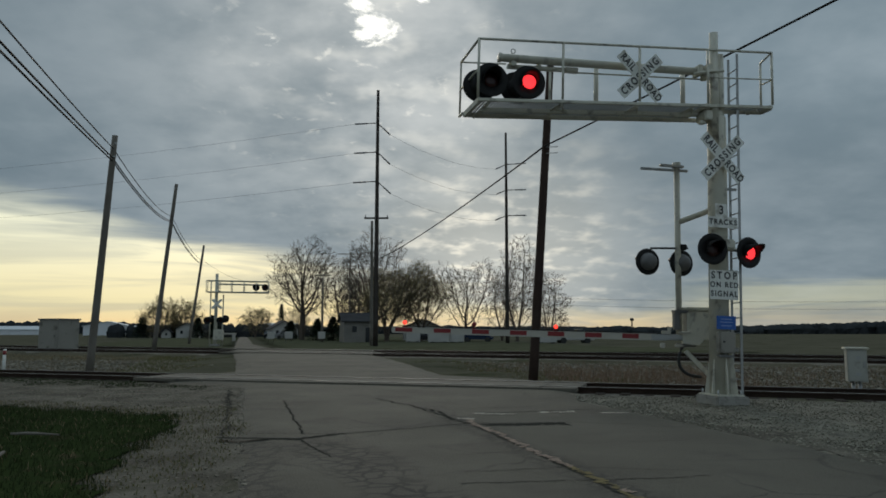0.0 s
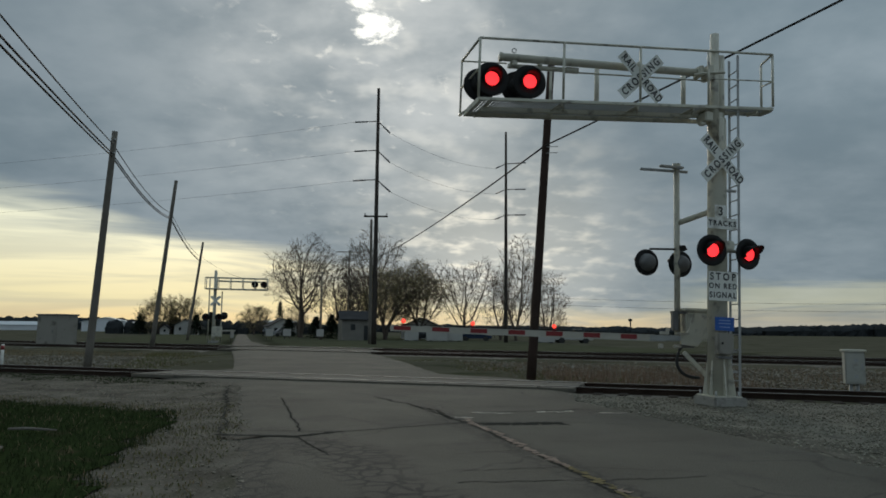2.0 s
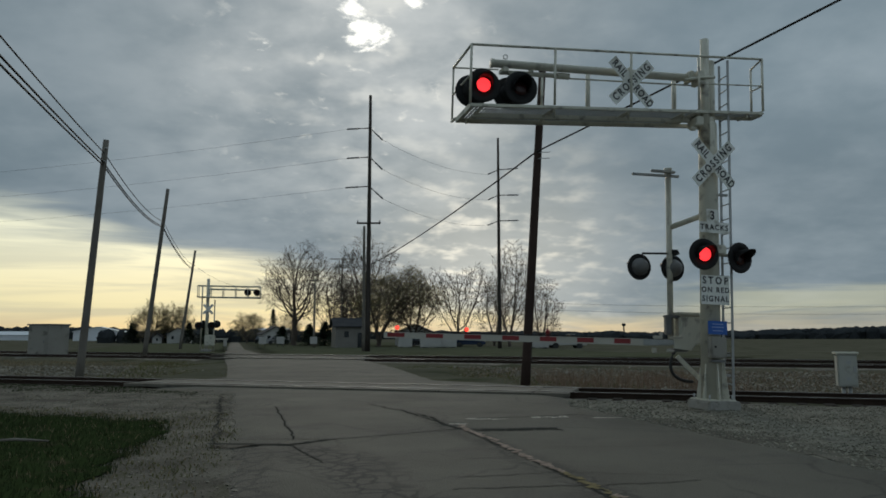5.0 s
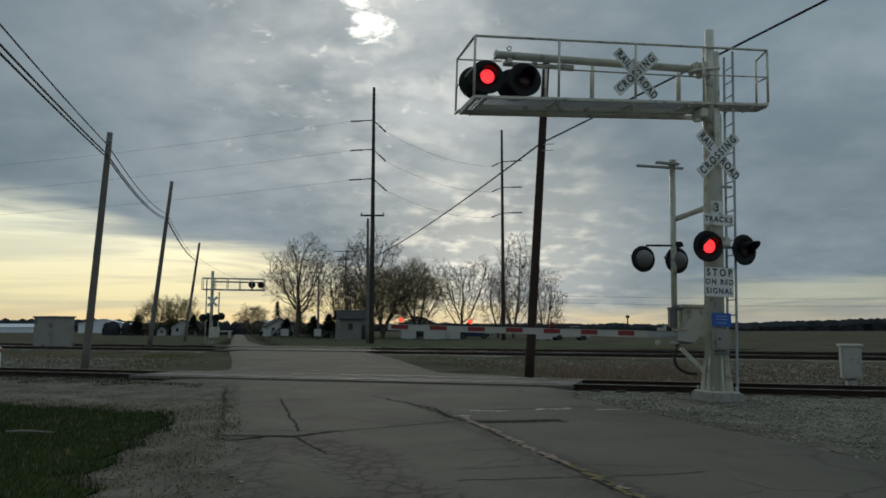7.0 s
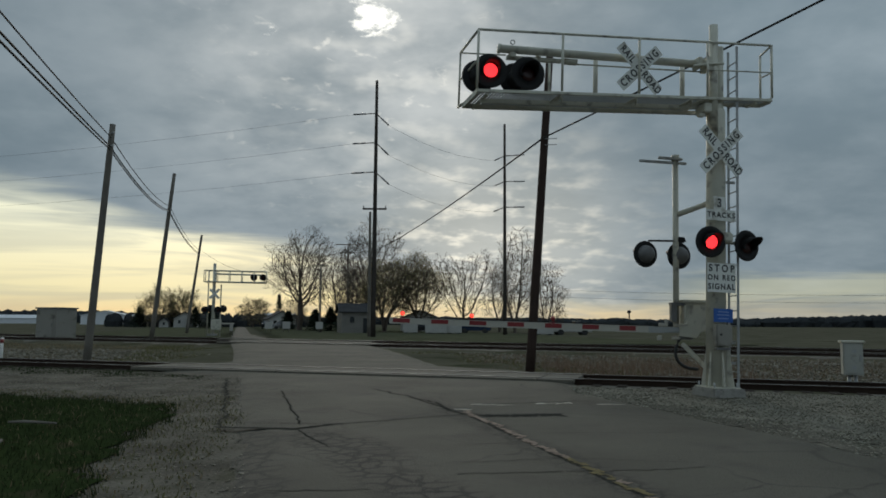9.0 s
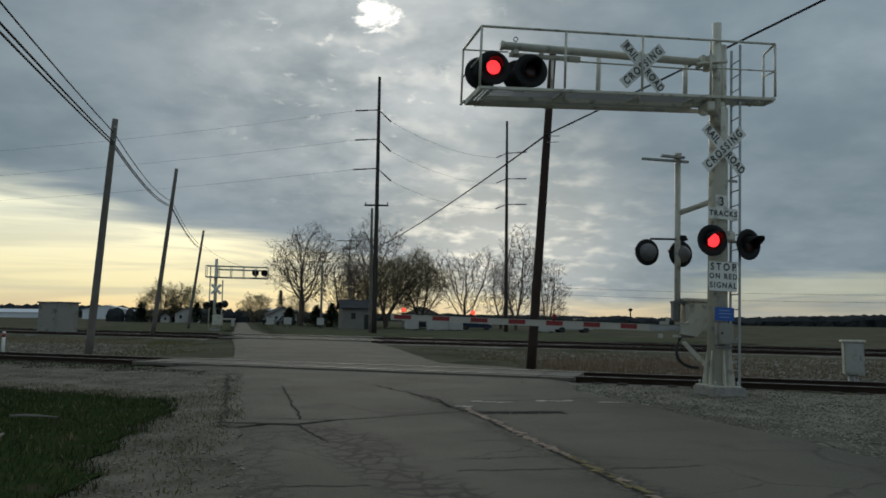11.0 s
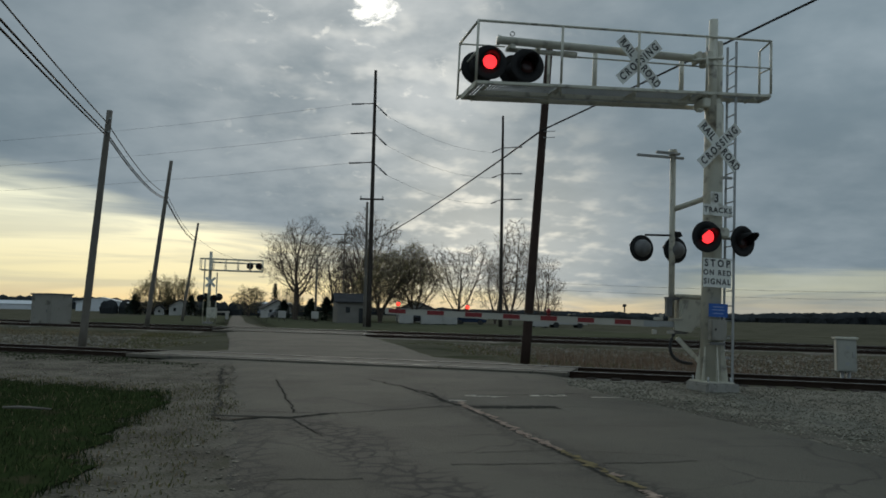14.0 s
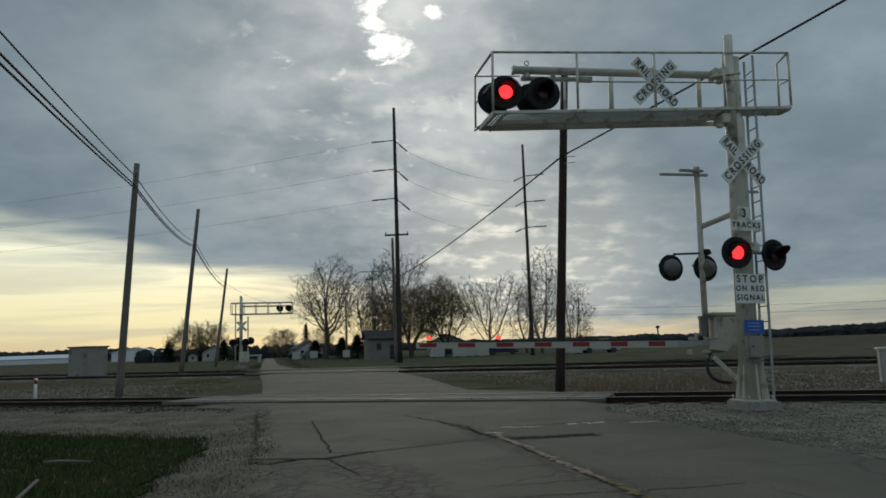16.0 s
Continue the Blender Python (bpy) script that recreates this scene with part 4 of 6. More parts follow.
    piece("arm_tube", bm, SILVER, "round silver cantilever tube")
    bm = B()
    tube(bm, (-4.55, 0.25, 0.83), (-3.2, 0.22, 0.79), 0.048, n=12)
    piece("light_bar", bm, SILVER, "light mounting bar")
    bm = B()
    tube(bm, (-3.34, 0.22, 0.795), (-3.08, 0.22, 0.785), 0.064, n=12)
    piece("bar_coupling", bm, SILVER)
    for c, size in (((-0.45, 0.02, 0.80), (0.10, 0.26, 0.22)), ((-0.28, -0.03, 0.76), (0.12, 0.30, 0.28)), ((-4.45, 0.22, 0.90), (0.12, 0.16, 0.18)), ((-3.9, 0.22, 0.90), (0.07, 0.14, 0.16))):
        bm = B()
        box(bm, c, size, None, 0.015)
        piece("clamp", bm, SILVER, "bolted silver clamp")
    bm = B()
    sweep(bm, [(-0.60, -0.06, 0.72), (-0.3, -0.2, 0.73), (0.0, -0.22, 0.74)], 0.03, 8)
    piece("clamp_rod", bm, SILVER)
    bm = B()
    sweep(bm, [Vector((-4.45 + 0.045 * math.cos(a * 0.5236), 0.2, 1.13 + 0.045 * math.sin(a * 0.5236))) for a in range(-3, 10)], 0.011)
    piece("lifting_eye", bm, GALV)
    bm = B()
    box(bm, (-0.20, 0.0, -0.18), (0.42, 0.34, 0.20), None, 0.02)
    piece("bracket", bm, SILVER, "cantilever bracket")
    bm = B()
    box(bm, (-0.42, -0.06, -0.32), (0.14, 0.10, 0.08), None, 0.02)
    piece("bracket_foot", bm, SILVER)

    def z_at(x, z):
        return z + SLOPE * x

    for x, z, phase in ((-4.95, 0.47, "first"), (-4.18, 0.445, "second")):
        flasher(arm, pose(x, 0.02, z_at(x, z), 0, 0, -4), phase, r=0.335)
        flasher(arm, pose(x - 0.11, 0.42, z_at(x, z), 0, 0, 176), None, r=0.335)
        bm = B()
        tube(bm, (x - 0.05, 0.24, z_at(x, z)), (x + 0.05, 0.24, z_at(x, 0.84)), 0.035, n=8)
        part("hanger", bm, SILVER, arm)
        bm = B()
        tube(bm, (x + 0.03, 0.17, z_at(x, z)), (x - 0.09, 0.27, z_at(x, z)), 0.04, n=8)
        part("yoke", bm, SILVER, arm)
    crossbuck(arm, pose(-1.865, -0.12, z_at(-1.865, 0.595)))
    bm = B()
    box(bm, (-1.88, 0.0, z_at(-1.88, 0.74)), (0.06, 0.22, 0.36), None, 0.01)
    part("sign_bracket", bm, SILVER, arm)
    # signs and lights on the mast
    crossbuck(g, pose(-0.10, -0.27, 4.88))
    plate(g, pose(-0.125, -0.245, 3.80), 0.27, 0.27, [("3", 0.0, 0.24, 0.9, 1.0)], "white plate with the number of tracks")
    plate(g, pose(-0.09, -0.25, 3.56), 0.67, 0.225, [("TRACKS", 0.0, 0.15, 0.95, 1.3)], "white plate with black lettering")
    plate(g, pose(-0.085, -0.25, 2.30), 0.645, 0.58, [("STOP", 0.185, 0.20, 0.90, 1.55), ("ON RED", 0.0, 0.145, 0.95, 1.35), ("SIGNAL", -0.18, 0.155, 0.95, 1.3)], "white stop on red signal plate")
    blue = plate(g, pose(-0.055, -0.26, 1.555, 0, 0, 4), 0.46, 0.265, [], "small blue notice plate", SIGN_BLUE)
    for z, w in ((0.07, 0.26), (0.01, 0.29), (-0.06, 0.24)):
        bm = B()
        box(bm, (0, -0.004, z), (w, 0.002, 0.016))
        part("print_bar", bm, BLUE_PRINT, blue)
    bm = B()
    box(bm, (-0.06, -0.25, 1.17), (0.36, 0.14, 0.42), None, 0.02)
    box_part = part("junction_box", bm, HUT_GREY, g, "small grey junction box")
    bm = B()
    tube(bm, (-0.15, -0.33, 1.18), (-0.15, -0.31, 1.18), 0.022, n=10)
    part("lock", bm, PLAIN_BLACK, box_part)
    bm = B()
    box(bm, (-0.06, -0.24, 0.90), (0.34, 0.10, 0.05), None, 0.01)
    part("conduit_clamp", bm, BACK_GREY, g)
    bm = B()
    tube(bm, (-0.30, -0.18, 3.02), (0.60, -0.10, 3.04), 0.035, n=10)
    part("crossarm", bm, SILVER, g, "light crossarm")
    bm = B()
    box(bm, (0.02, -0.2, 3.12), (0.30, 0.2, 0.20), None, 0.03)
    part("light_clamp", bm, SILVER, g)
    flasher(g, pose(-0.37, -0.30, 3.0, 0, 0, -6), "first", r=0.315)
    flasher(g, pose(0.49, -0.26, 2.98, 0, 0, 8), "second", r=0.315)
    return g


build_near_signal()


def build_gate():
    """Gate post, machine and striped arm beside the mast."""
    g = thing("crossing_gate", pose(4.96, 15.5, 0, 0, 1.2, 4.0), "lowered red and white striped crossing gate with its machine", "crossing gate")
    bm = B()
    tube(bm, (0, 0, 1.25), (0, 0, 4.98), 0.062, n=16)
    tube(bm, (0, 0, 4.9), (0, 0, 5.02), 0.085, n=16)
    part("pole", bm, SILVER, g, "silver post")
    bm = B()
    box(bm, (-0.28, 0, 4.86), (1.04, 0.07, 0.05), pose(0, 0, 0, 0, 1.5, 0), 0.008)
    box(bm, (-0.14, -0.07, 4.93), (0.52, 0.10, 0.05), pose(0, 0, 0, 0, 3, 0), 0.01)
    part("top_bar", bm, GALV, g, "flat bar across the post's top")
    bm = B()
    tube(bm, (0.02, 0, 3.72), (0.56, -0.42, 3.93), 0.06, n=12)
    box(bm, (0.56, -0.42, 3.95), (0.10, 0.12, 0.30), None, 0.01)
    part("brace", bm, SILVER, g, "brace to the mast")
    bm = B()
    tube(bm, (-0.60, 0, 3.14), (0.22, 0, 3.16), 0.022, n=8)
    box(bm, (0.10, 0, 3.18), (0.18, 0.12, 0.12), None, 0.02)
    part("crossarm", bm, PLAIN_BLACK, g)
    for x, z in ((-0.63, 2.86), (0.11, 2.85)):
        flasher(g, pose(x, 0.10, z, 0, 0, 192), None, True, 0.285)
    # machine
    bm = B()
    box(bm, (0.36, -0.02, 1.52), (0.52, 0.42, 0.60), None, 0.04)
    part("machine_case", bm, SILVER, g, "grey gate machine case")
    bm = B()
    box(bm, (0.36, -0.02, 1.86), (0.60, 0.48, 0.07), None, 0.02)
    part("case_lid", bm, SILVER, g, "case lid")
    bm = B()
    for s in (-0.26, -0.31):
        vs = [bm.verts.new((x, s, z)) for x, z in ((-0.05, 1.14), (0.30, 1.10), (0.52, 1.34), (0.40, 1.72), (0.24, 1.80), (0.10, 1.40), (-0.05, 1.34))]
        bm.faces.new(vs if s < -0.27 else vs[::-1])
        if s == -0.26:
            first = vs
    for i in range(len(vs)):
        j = (i + 1) % len(vs)
        bm.faces.new((first[i], first[j], vs[j], vs[i]))
    part("arm_bracket", bm, SILVER, g, "forked arm bracket")
    bm = B()
    box(bm, (-0.10, -0.1, 1.62), (0.12, 0.16, 0.40), None, 0.02)
    box(bm, (-0.02, -0.1, 1.80), (0.30, 0.2, 0.06), None, 0.015)
    part("arm_mount", bm, BACK_GREY, g, "dark arm mount")
    bm = B()
    box(bm, (-0.22, -0.25, 1.26), (0.55, 0.10, 0.12), None, 0.02)
    part("arm_clamp", bm, GALV, g, "galvanised arm clamp with bolts")
    # bolts and nuts in stripe white, which stands in for their highlights
    for c, size in (((-0.40, -0.31, 1.36), (0.20, 0.06, 0.07)), ((-0.33, -0.31, 1.43), (0.08, 0.05, 0.07)), ((-0.02, -0.33, 1.36), (0.30, 0.05, 0.04)), ((-0.48, -0.31, 1.09), (0.10, 0.06, 0.10)), ((-0.14, -0.33, 1.09), (0.18, 0.05, 0.05))):
        bm = B()
        box(bm, c, size, None, 0.015)
        part("clamp_bolt", bm, GATE_WHITE, g, "bolt and nut of the arm clamp, highlight painted white")
    # striped arm
    bm = B()
    box(bm, (0.1, -0.1, 1.10), (0.34, 0.3, 0.07), None, 0.015)
    part("machine_base", bm, BACK_GREY, g)
    bm = B()
    lean = (Vector((0.52, -0.36, 0.46)) - Vector((0.04, -0.22, 0.98)))
    box(bm, Vector((0.28, -0.29, 0.72)), (0.09, 0.09, lean.length), lean.to_track_quat("Z", "Y").to_matrix().to_4x4(), 0.012)
    box(bm, (0.52, -0.37, 0.28), (0.075, 0.09, 0.42), None, 0.012)
    part("strut", bm, SILVER, g, "silver strut to the footing")
    bm = B()
    pts = []
    for k in range(17):
        a = k / 16
        pts.append(Vector((0.0 - 0.16 * math.sin(math.pi * a) ** 0.8 + 0.36 * a ** 2, -0.2 - 0.05 * a, 1.08 - 0.62 * math.sin(math.pi * 0.5 * a))))
    sweep(bm, pts, 0.034, 8)
    part("hose", bm, RUBBER, g, "black hanging cable hose")
    arm = new("gate_arm")
    arm.parent = g
    arm.matrix_local = pose(-0.44, -0.28, 1.255, 0, 0.4, 0)
    bm = B()
    tip, root = -5.62, -0.16
    vs = []
    for x, h in ((root, 0.070), (tip, 0.058)):
        for y in (-0.025, 0.025):
            vs.append([bm.verts.new((x, y, z)) for z in (-h, h)])
    (a, b), (c, d), (e, f), (u, v) = vs
    for q in ((a, b, f, e), (d, c, u, v), (b, d, v, f), (c, a, e, u), (a, c, d, b), (e, f, v, u)):
        bm.faces.new(q)
    bmesh.ops.recalc_face_normals(bm, faces=bm.faces)
    part("boom", bm, GATE_WHITE, arm, "white tapered boom")
    x, n = -0.52, 1
    while x > -5.4:
        bm = B()
        box(bm, (x - 0.19, -0.027, 0.008), (0.345, 0.006, 0.098 - 0.0014 * n), None, 0.001)
        part("stripe", bm, GATE_RED, arm, "red reflective stripe")
        x -= 0.778
        n += 2
    bm = B()
    box(bm, (-0.1, 0, 0), (0.34, 0.07, 0.13), None, 0.01)
    part("arm_root", bm, GALV, arm)
    bm = B()
    sweep(bm, [Vector((x, -0.035, 0.085)) for x in (-0.1, -2.0, -4.0, -5.5)], 0.008, 5)
    part("lamp_cable", bm, WIRE, arm)
    for x, phase in ((-2.27, "second"), (-3.95, "first"), (-5.36, None)):
        head = new("gate_light")
        head.parent, head.matrix_local = arm, pose(x, 0, 0.075)
        bm = B()
        box(bm, (0, 0, 0.0), (0.10, 0.06, 0.05), None, 0.008)
        lathe(bm, [(0.0, -0.03), (0.045, -0.03), (0.05, 0.0), (0.046, 0.012), (0.0, 0.012)], pose(0, 0, 0.08) @ FACE, 16)
        part("housing", bm, GATE_RED, head, "small red lamp housing")
        bm = B()
        lathe(bm, [(0.0, 0.02), (0.024, 0.016), (0.038, 0.0)], pose(0, 0, 0.08) @ FACE, 16)
        if phase:
            lamp = part("lamp", bm, LAMP_SMALL, head, "glowing red lamp")
            LAMPS[phase].append((lamp, 0.012, -0.028))
        else:
            part("lamp", bm, LAMP_SMALL, head, "glowing red lamp", pose(0, -0.014, 0))
    return g


build_gate()


def build_far_signal():
    g = thing("crossing_signal", pose(-21.6, 69.5, -0.08, 0, 0, 8), "distant silver cantilever crossing signal beyond the tracks", "crossing signal", "crossing signals")
    bm = B()
    tube(bm, (0, 0, 0), (0, 0, 6.9), 0.17, 0.14, n=14)
    part("mast", bm, SILVER, g)
    bm = B()
    box(bm, (0, 0, 0.1), (0.9, 0.9, 0.3), None, 0.03)
    part("foundation", bm, CONCRETE, g)
    for x in (-0.55, 0.62):
        bm = B()
        tube(bm, (x, 0.2, 0), (x, 0.2, 6.3 if x < 0 else 4.9), 0.06, n=8)
        part("ladder_rail" if x < 0 else "gate_post", bm, SILVER, g)
    x0, x1 = -0.9, 4.85
    for y in (-0.4, 0.4):
        for z, r in ((5.15, 0.06), (6.22, 0.05)):
            bm = B()
            tube(bm, (x0, y, z), (x1, y, z - 0.06), r, n=8)
            part("walkway_rail", bm, SILVER, g)
    for k in range(6):
        x = x0 + (x1 - x0) * k / 5
        for y in (-0.4, 0.4):
            bm = B()
            tube(bm, (x, y, 5.12), (x, y, 6.2), 0.035, n=6)
            part("post", bm, SILVER, g)
    bm = B()
    box(bm, ((x0 + x1) / 2, 0, 5.16), (x1 - x0, 0.76, 0.04))
    part("walkway", bm, GALV, g)
    bm = B()
    tube(bm, (0, 0, 5.9), (4.3, 0, 5.85), 0.08, n=8)
    part("arm_tube", bm, SILVER, g)
    for x in (3.65, 4.5):
        flasher(g, pose(x, -0.1, 5.62, 0, 0, 10), None)
        flasher(g, pose(x, 0.25, 5.62, 0, 0, 190), None)
    for x in (-0.55, 0.65):
        flasher(g, pose(x - 0.2, -0.1, 2.45, 0, 0, 10), None, r=0.36)
        flasher(g, pose(x + 0.2, 0.25, 2.6, 0, 0, 190), None, r=0.36)
    crossbuck(g, pose(0.1, -0.25, 4.0, 0, 0, 180))
    bm = B()
    box(bm, (0.3, 0, 1.1), (0.9, 0.6, 1.0), None, 0.05)
    part("machine_case", bm, SILVER, g, "grey gate machine")
    bm = B()
    box(bm, (1.2, -0.2, 1.2), (1.6, 0.1, 0.14), None, 0.01)
    part("gate_arm", bm, GATE_WHITE, g)


build_far_signal()


def cabinet(name, m, w, d, h, leg, label, category):
    g = thing(name, m, label, category)
    bm = B()
    box(bm, (0, 0, leg + h / 2), (w, d, h), None, 0.015)
    part("body", bm, CASE_GREY, g)
    bm = B()
    box(bm, (0, 0, leg + h + 0.025), (w + 0.08, d + 0.08, 0.05), None, 0.012)
    part("lid", bm, SILVER, g)
    bm = B()
    box(bm, (0, -d / 2 - 0.008, leg + h / 2), (w * 0.86, 0.014, h * 0.88), None, 0.004)
    door = part("door", bm, CASE_GREY, g)
    bm = B()
    box(bm, (w * 0.34, -d / 2 - 0.03, leg + h * 0.55), (0.03, 0.03, 0.14), None, 0.005)
    part("handle", bm, GALV, door)
    for x, z in ((w * 0.06, 0.74), (w * 0.03, 0.24)):
        bm = B()
        box(bm, (x, -d / 2 - 0.017, leg + h * z), (w * 0.22, 0.003, h * 0.10))
        part("notice", bm, GALV, door)
    bm = B()
    if leg > 0.05:
        for x in (-0.08, 0.06):
            tube(bm, (x, 0, -0.2), (x, 0, leg + 0.02), 0.045, n=8)
    else:
        box(bm, (0, 0, -0.1), (w * 1.05, d * 1.05, 0.3))
    part("footing", bm, GALV if leg > 0.05 else CONCRETE, g)
    return g


cabinet("signal_cabinet", pose(9.83, 17.55, -0.1, 0, 0, -18), 0.43, 0.30, 0.76, 0.30, "small grey trackside signal cabinet on a post", "cabinet")

# ---- poles and lines ----


def round_pole(parent, a, b, r0, r1, material, name="pole"):
    bm = B()
    a, b = Vector(a), Vector(b)
    sweep(bm, [a.lerp(b, k / 8) for k in range(9)], [r0 + (r1 - r0) * k / 8 for k in range(9)], 14)
    return part(name, bm, material, parent)


# base, top, and the two radii
LINE_POLES = [((-12.73, 26.5, -0.4), (-12.22, 26.5, 8.62), 0.145, 0.105), ((-22.3, 56.6, -0.3), (-21.05, 56.6, 12.9), 0.19, 0.13), ((-28.4, 82.0, -0.3), (-27.1, 82.0, 11.0), 0.17, 0.12)]


def sagging(a, b, sag, n=24):
    a, b = Vector(a), Vector(b)
    return [a.lerp(b, k / n) - Vector((0, 0, sag * 4 * (k / n) * (1 - k / n))) for k in range(n + 1)]


def line(a, b, sag, r, label="sagging dark overhead cable"):
    bm = B()
    sweep(bm, sagging(a, b, sag), r, 5)
    return tagged(part("overhead_cable", bm, WIRE), label, "cable", "overhead cables")


def pole_top(i, drop):
    a, b = Vector(LINE_POLES[i][0]), Vector(LINE_POLES[i][1])
    return b + (a - b).normalized() * drop


for i, (a, b, r0, r1) in enumerate(LINE_POLES):
    g = thing("utility_pole", Matrix(), "weathered grey wooden utility pole leaning slightly", "utility pole", "poles along the road")
    round_pole(g, a, b, r0, r1, OLD_POLE)
    for drop in (0.35, 0.85):
        p = pole_top(i, drop)
        bm = B()
        tube(bm, p + Vector((0, -0.05, 0)), p + Vector((0.14, -0.16, 0.02)), 0.03, n=6)
        part("bracket", bm, GALV, g)
g = thing("utility_pole", Matrix(), "weathered grey wooden utility pole behind the viewer", "utility pole", "poles along the road")
round_pole(g, (-3.75, -2.9, -0.3), (-3.6, -2.9, 7.4), 0.145, 0.105, OLD_POLE)
for drop, end, sag, r in ((0.50, 6.45, 0.20, 0.020), (0.84, 5.95, 0.15, 0.027), (0.95, 5.72, 0.15, 0.027)):
    line((-3.6, -2.8, end), pole_top(0, drop), sag, r)
    line(pole_top(0, drop), pole_top(1, drop + 2.1), 0.45, r)
    line(pole_top(1, drop + 2.1), pole_top(2, drop + 1.2), 0.5, r)
line(pole_top(2, 1.6), (-19.0, 74.0, 6.2), 0.5, 0.012)

# the dark pole by the crossing, and the cable that it carries
g = thing("utility_pole", Matrix(), "dark creosoted wooden utility pole beside the near track", "utility pole")
round_pole(g, (2.80, 23.2, -0.5), (3.54, 23.2, 10.2), 0.155, 0.115, DARK_POLE)
for z in (7.1, 7.3):
    bm = B()
    tube(bm, (3.25 + (z - 6) * 0.07, 23.05, z), (3.62 + (z - 6) * 0.07, 22.98, z), 0.012, n=5)
    part("bracket", bm, GALV, g)
line((-6.2, 69.3, 8.2), (3.28, 23.1, 7.34), 0.30, 0.030)
line((3.28, 23.1, 7.34), (9.5, 9.0, 7.95), 0.04, 0.026)
line((9.5, 9.0, 7.95), (15.0, -3.5, 8.6), 0.1, 0.022)

g = thing("utility_pole", Matrix(), "wooden utility pole beyond the shoulder", "utility pole")
round_pole(g, (15.0, -3.5, -0.3), (15.05, -3.5, 9.4), 0.15, 0.11, OLD_POLE)

# tall power line
TALL = {"corner": (Vector((-6.41, 69.5, -0.3)), 24.9, 0.25), "straight": (Vector((7.52, 85.7, -0.3)), 25.1, 0.24), "outer": (Vector((-100.0, 98.0, -0.3)), 25.0, 0.25)}
HOLD = {}


def tall_pole(key, arms, label):
    base, h, r = TALL[key]
    g = thing("transmission_pole", Matrix.Translation(base), label, "transmission pole", "tall power line poles")
    round_pole(g, (0, 0, 0), (0.02, 0, h + 0.3), r, r * 0.55, TALL_POLE)
    HOLD[key] = {}
    for z, ends in arms:
        for name, e in ends.items():
            e = Vector(e)
            bm = B()
            tube(bm, (0, 0, z), Vector((0, 0, z)) + e * 0.45, 0.06, 0.04, n=8)
            arm = part("arm", bm, TALL_POLE, g)
            bm = B()
            tube(bm, Vector((0, 0, z)) + e * 0.45, Vector((0, 0, z)) + e, 0.075, 0.075, n=8)
            part("insulator", bm, INSULATOR, arm)
            HOLD[key].setdefault(name, []).append(base + Vector((0, 0, z)) + e)
    return g


g = tall_pole("corner", [(21.6 + 0.3, {"l": (-2.2, -0.3, -0.2), "r": (1.25, -0.5, -1.3)}), (18.7 + 0.3, {"l": (-2.2, -0.3, -0.2), "r": (1.25, -0.5, -1.3)}), (15.8 + 0.3, {"l": (-2.3, -0.3, -0.2), "r": (1.35, -0.5, -1.3)})], "tall dark wooden transmission pole with three levels of insulators")
bm = B()
box(bm, (0.0, -0.25, 12.45), (2.3, 0.12, 0.16), None, 0.01)
part("crossarm", bm, TALL_POLE, g, "wooden crossarm")
for x in (-1.05, 1.05):
    bm = B()
    tube(bm, (x, -0.25, 12.5), (x, -0.25, 12.75), 0.05, n=8)
    part("insulator", bm, INSULATOR, g)
g = thing("utility_pole", Matrix(), "slim weathered pole standing close to the tall one", "utility pole")
round_pole(g, (-7.0, 71.5, -0.3), (-7.05, 71.5, 12.2), 0.17, 0.12, OLD_POLE)
tall_pole("straight", [(21.5, {"l": (-1.2, 0.2, -0.5), "r": (2.4, 0.3, 0.25)}), (18.4, {"l": (-1.2, 0.2, -0.5), "r": (2.4, 0.3, 0.1)}), (15.3, {"l": (-1.3, 0.2, -0.5), "r": (2.4, 0.3, 0.1)})], "tall slim transmission pole farther along the line")
tall_pole("outer", [(21.6, {"l": (2.0, -0.3, -0.2)}), (18.7, {"l": (2.0, -0.3, -0.2)}), (15.8, {"l": (2.0, -0.3, -0.2)})], "tall transmission pole far along the field")
for k in range(3):
    line(HOLD["corner"]["l"][k], HOLD["outer"]["l"][k], 1.2, 0.010, "thin dark power line high overhead")
    line(HOLD["corner"]["r"][k], HOLD["straight"]["l"][k], 0.8, 0.011, "thin dark power line high overhead")
for z in (10.8, 8.6):
    line((36, 234.9, z + 1), (190, 194.9, z - 0.5), 1.2, 0.035, "thin power line far across the field")


def small_pole(x, y, h, arm, label):
    g = thing("utility_pole", pose(x, y, -0.2), label, "utility pole", "small poles by the houses")
    round_pole(g, (0, 0, 0), (0, 0, h), 0.16, 0.11, OLD_POLE)
    for z, w in arm:
        bm = B()
        box(bm, (0, -0.15, z), (w, 0.12, 0.14), None, 0.01)
        part("crossarm", bm, OLD_POLE, g)
    return g


for x, y in ((36, 235), (190, 195)):
    small_pole(x, y, 12.2, [], "slim utility pole far across the field")
small_pole(-15.6, 94.5, 9.0, [(8.75, 2.2)], "slim utility pole with a crossarm by the houses")
small_pole(-15.0, 117.0, 14.2, [(13.9, 4.0), (12.6, 2.4)], "utility pole with two crossarms among the trees")

# ---- trees ----


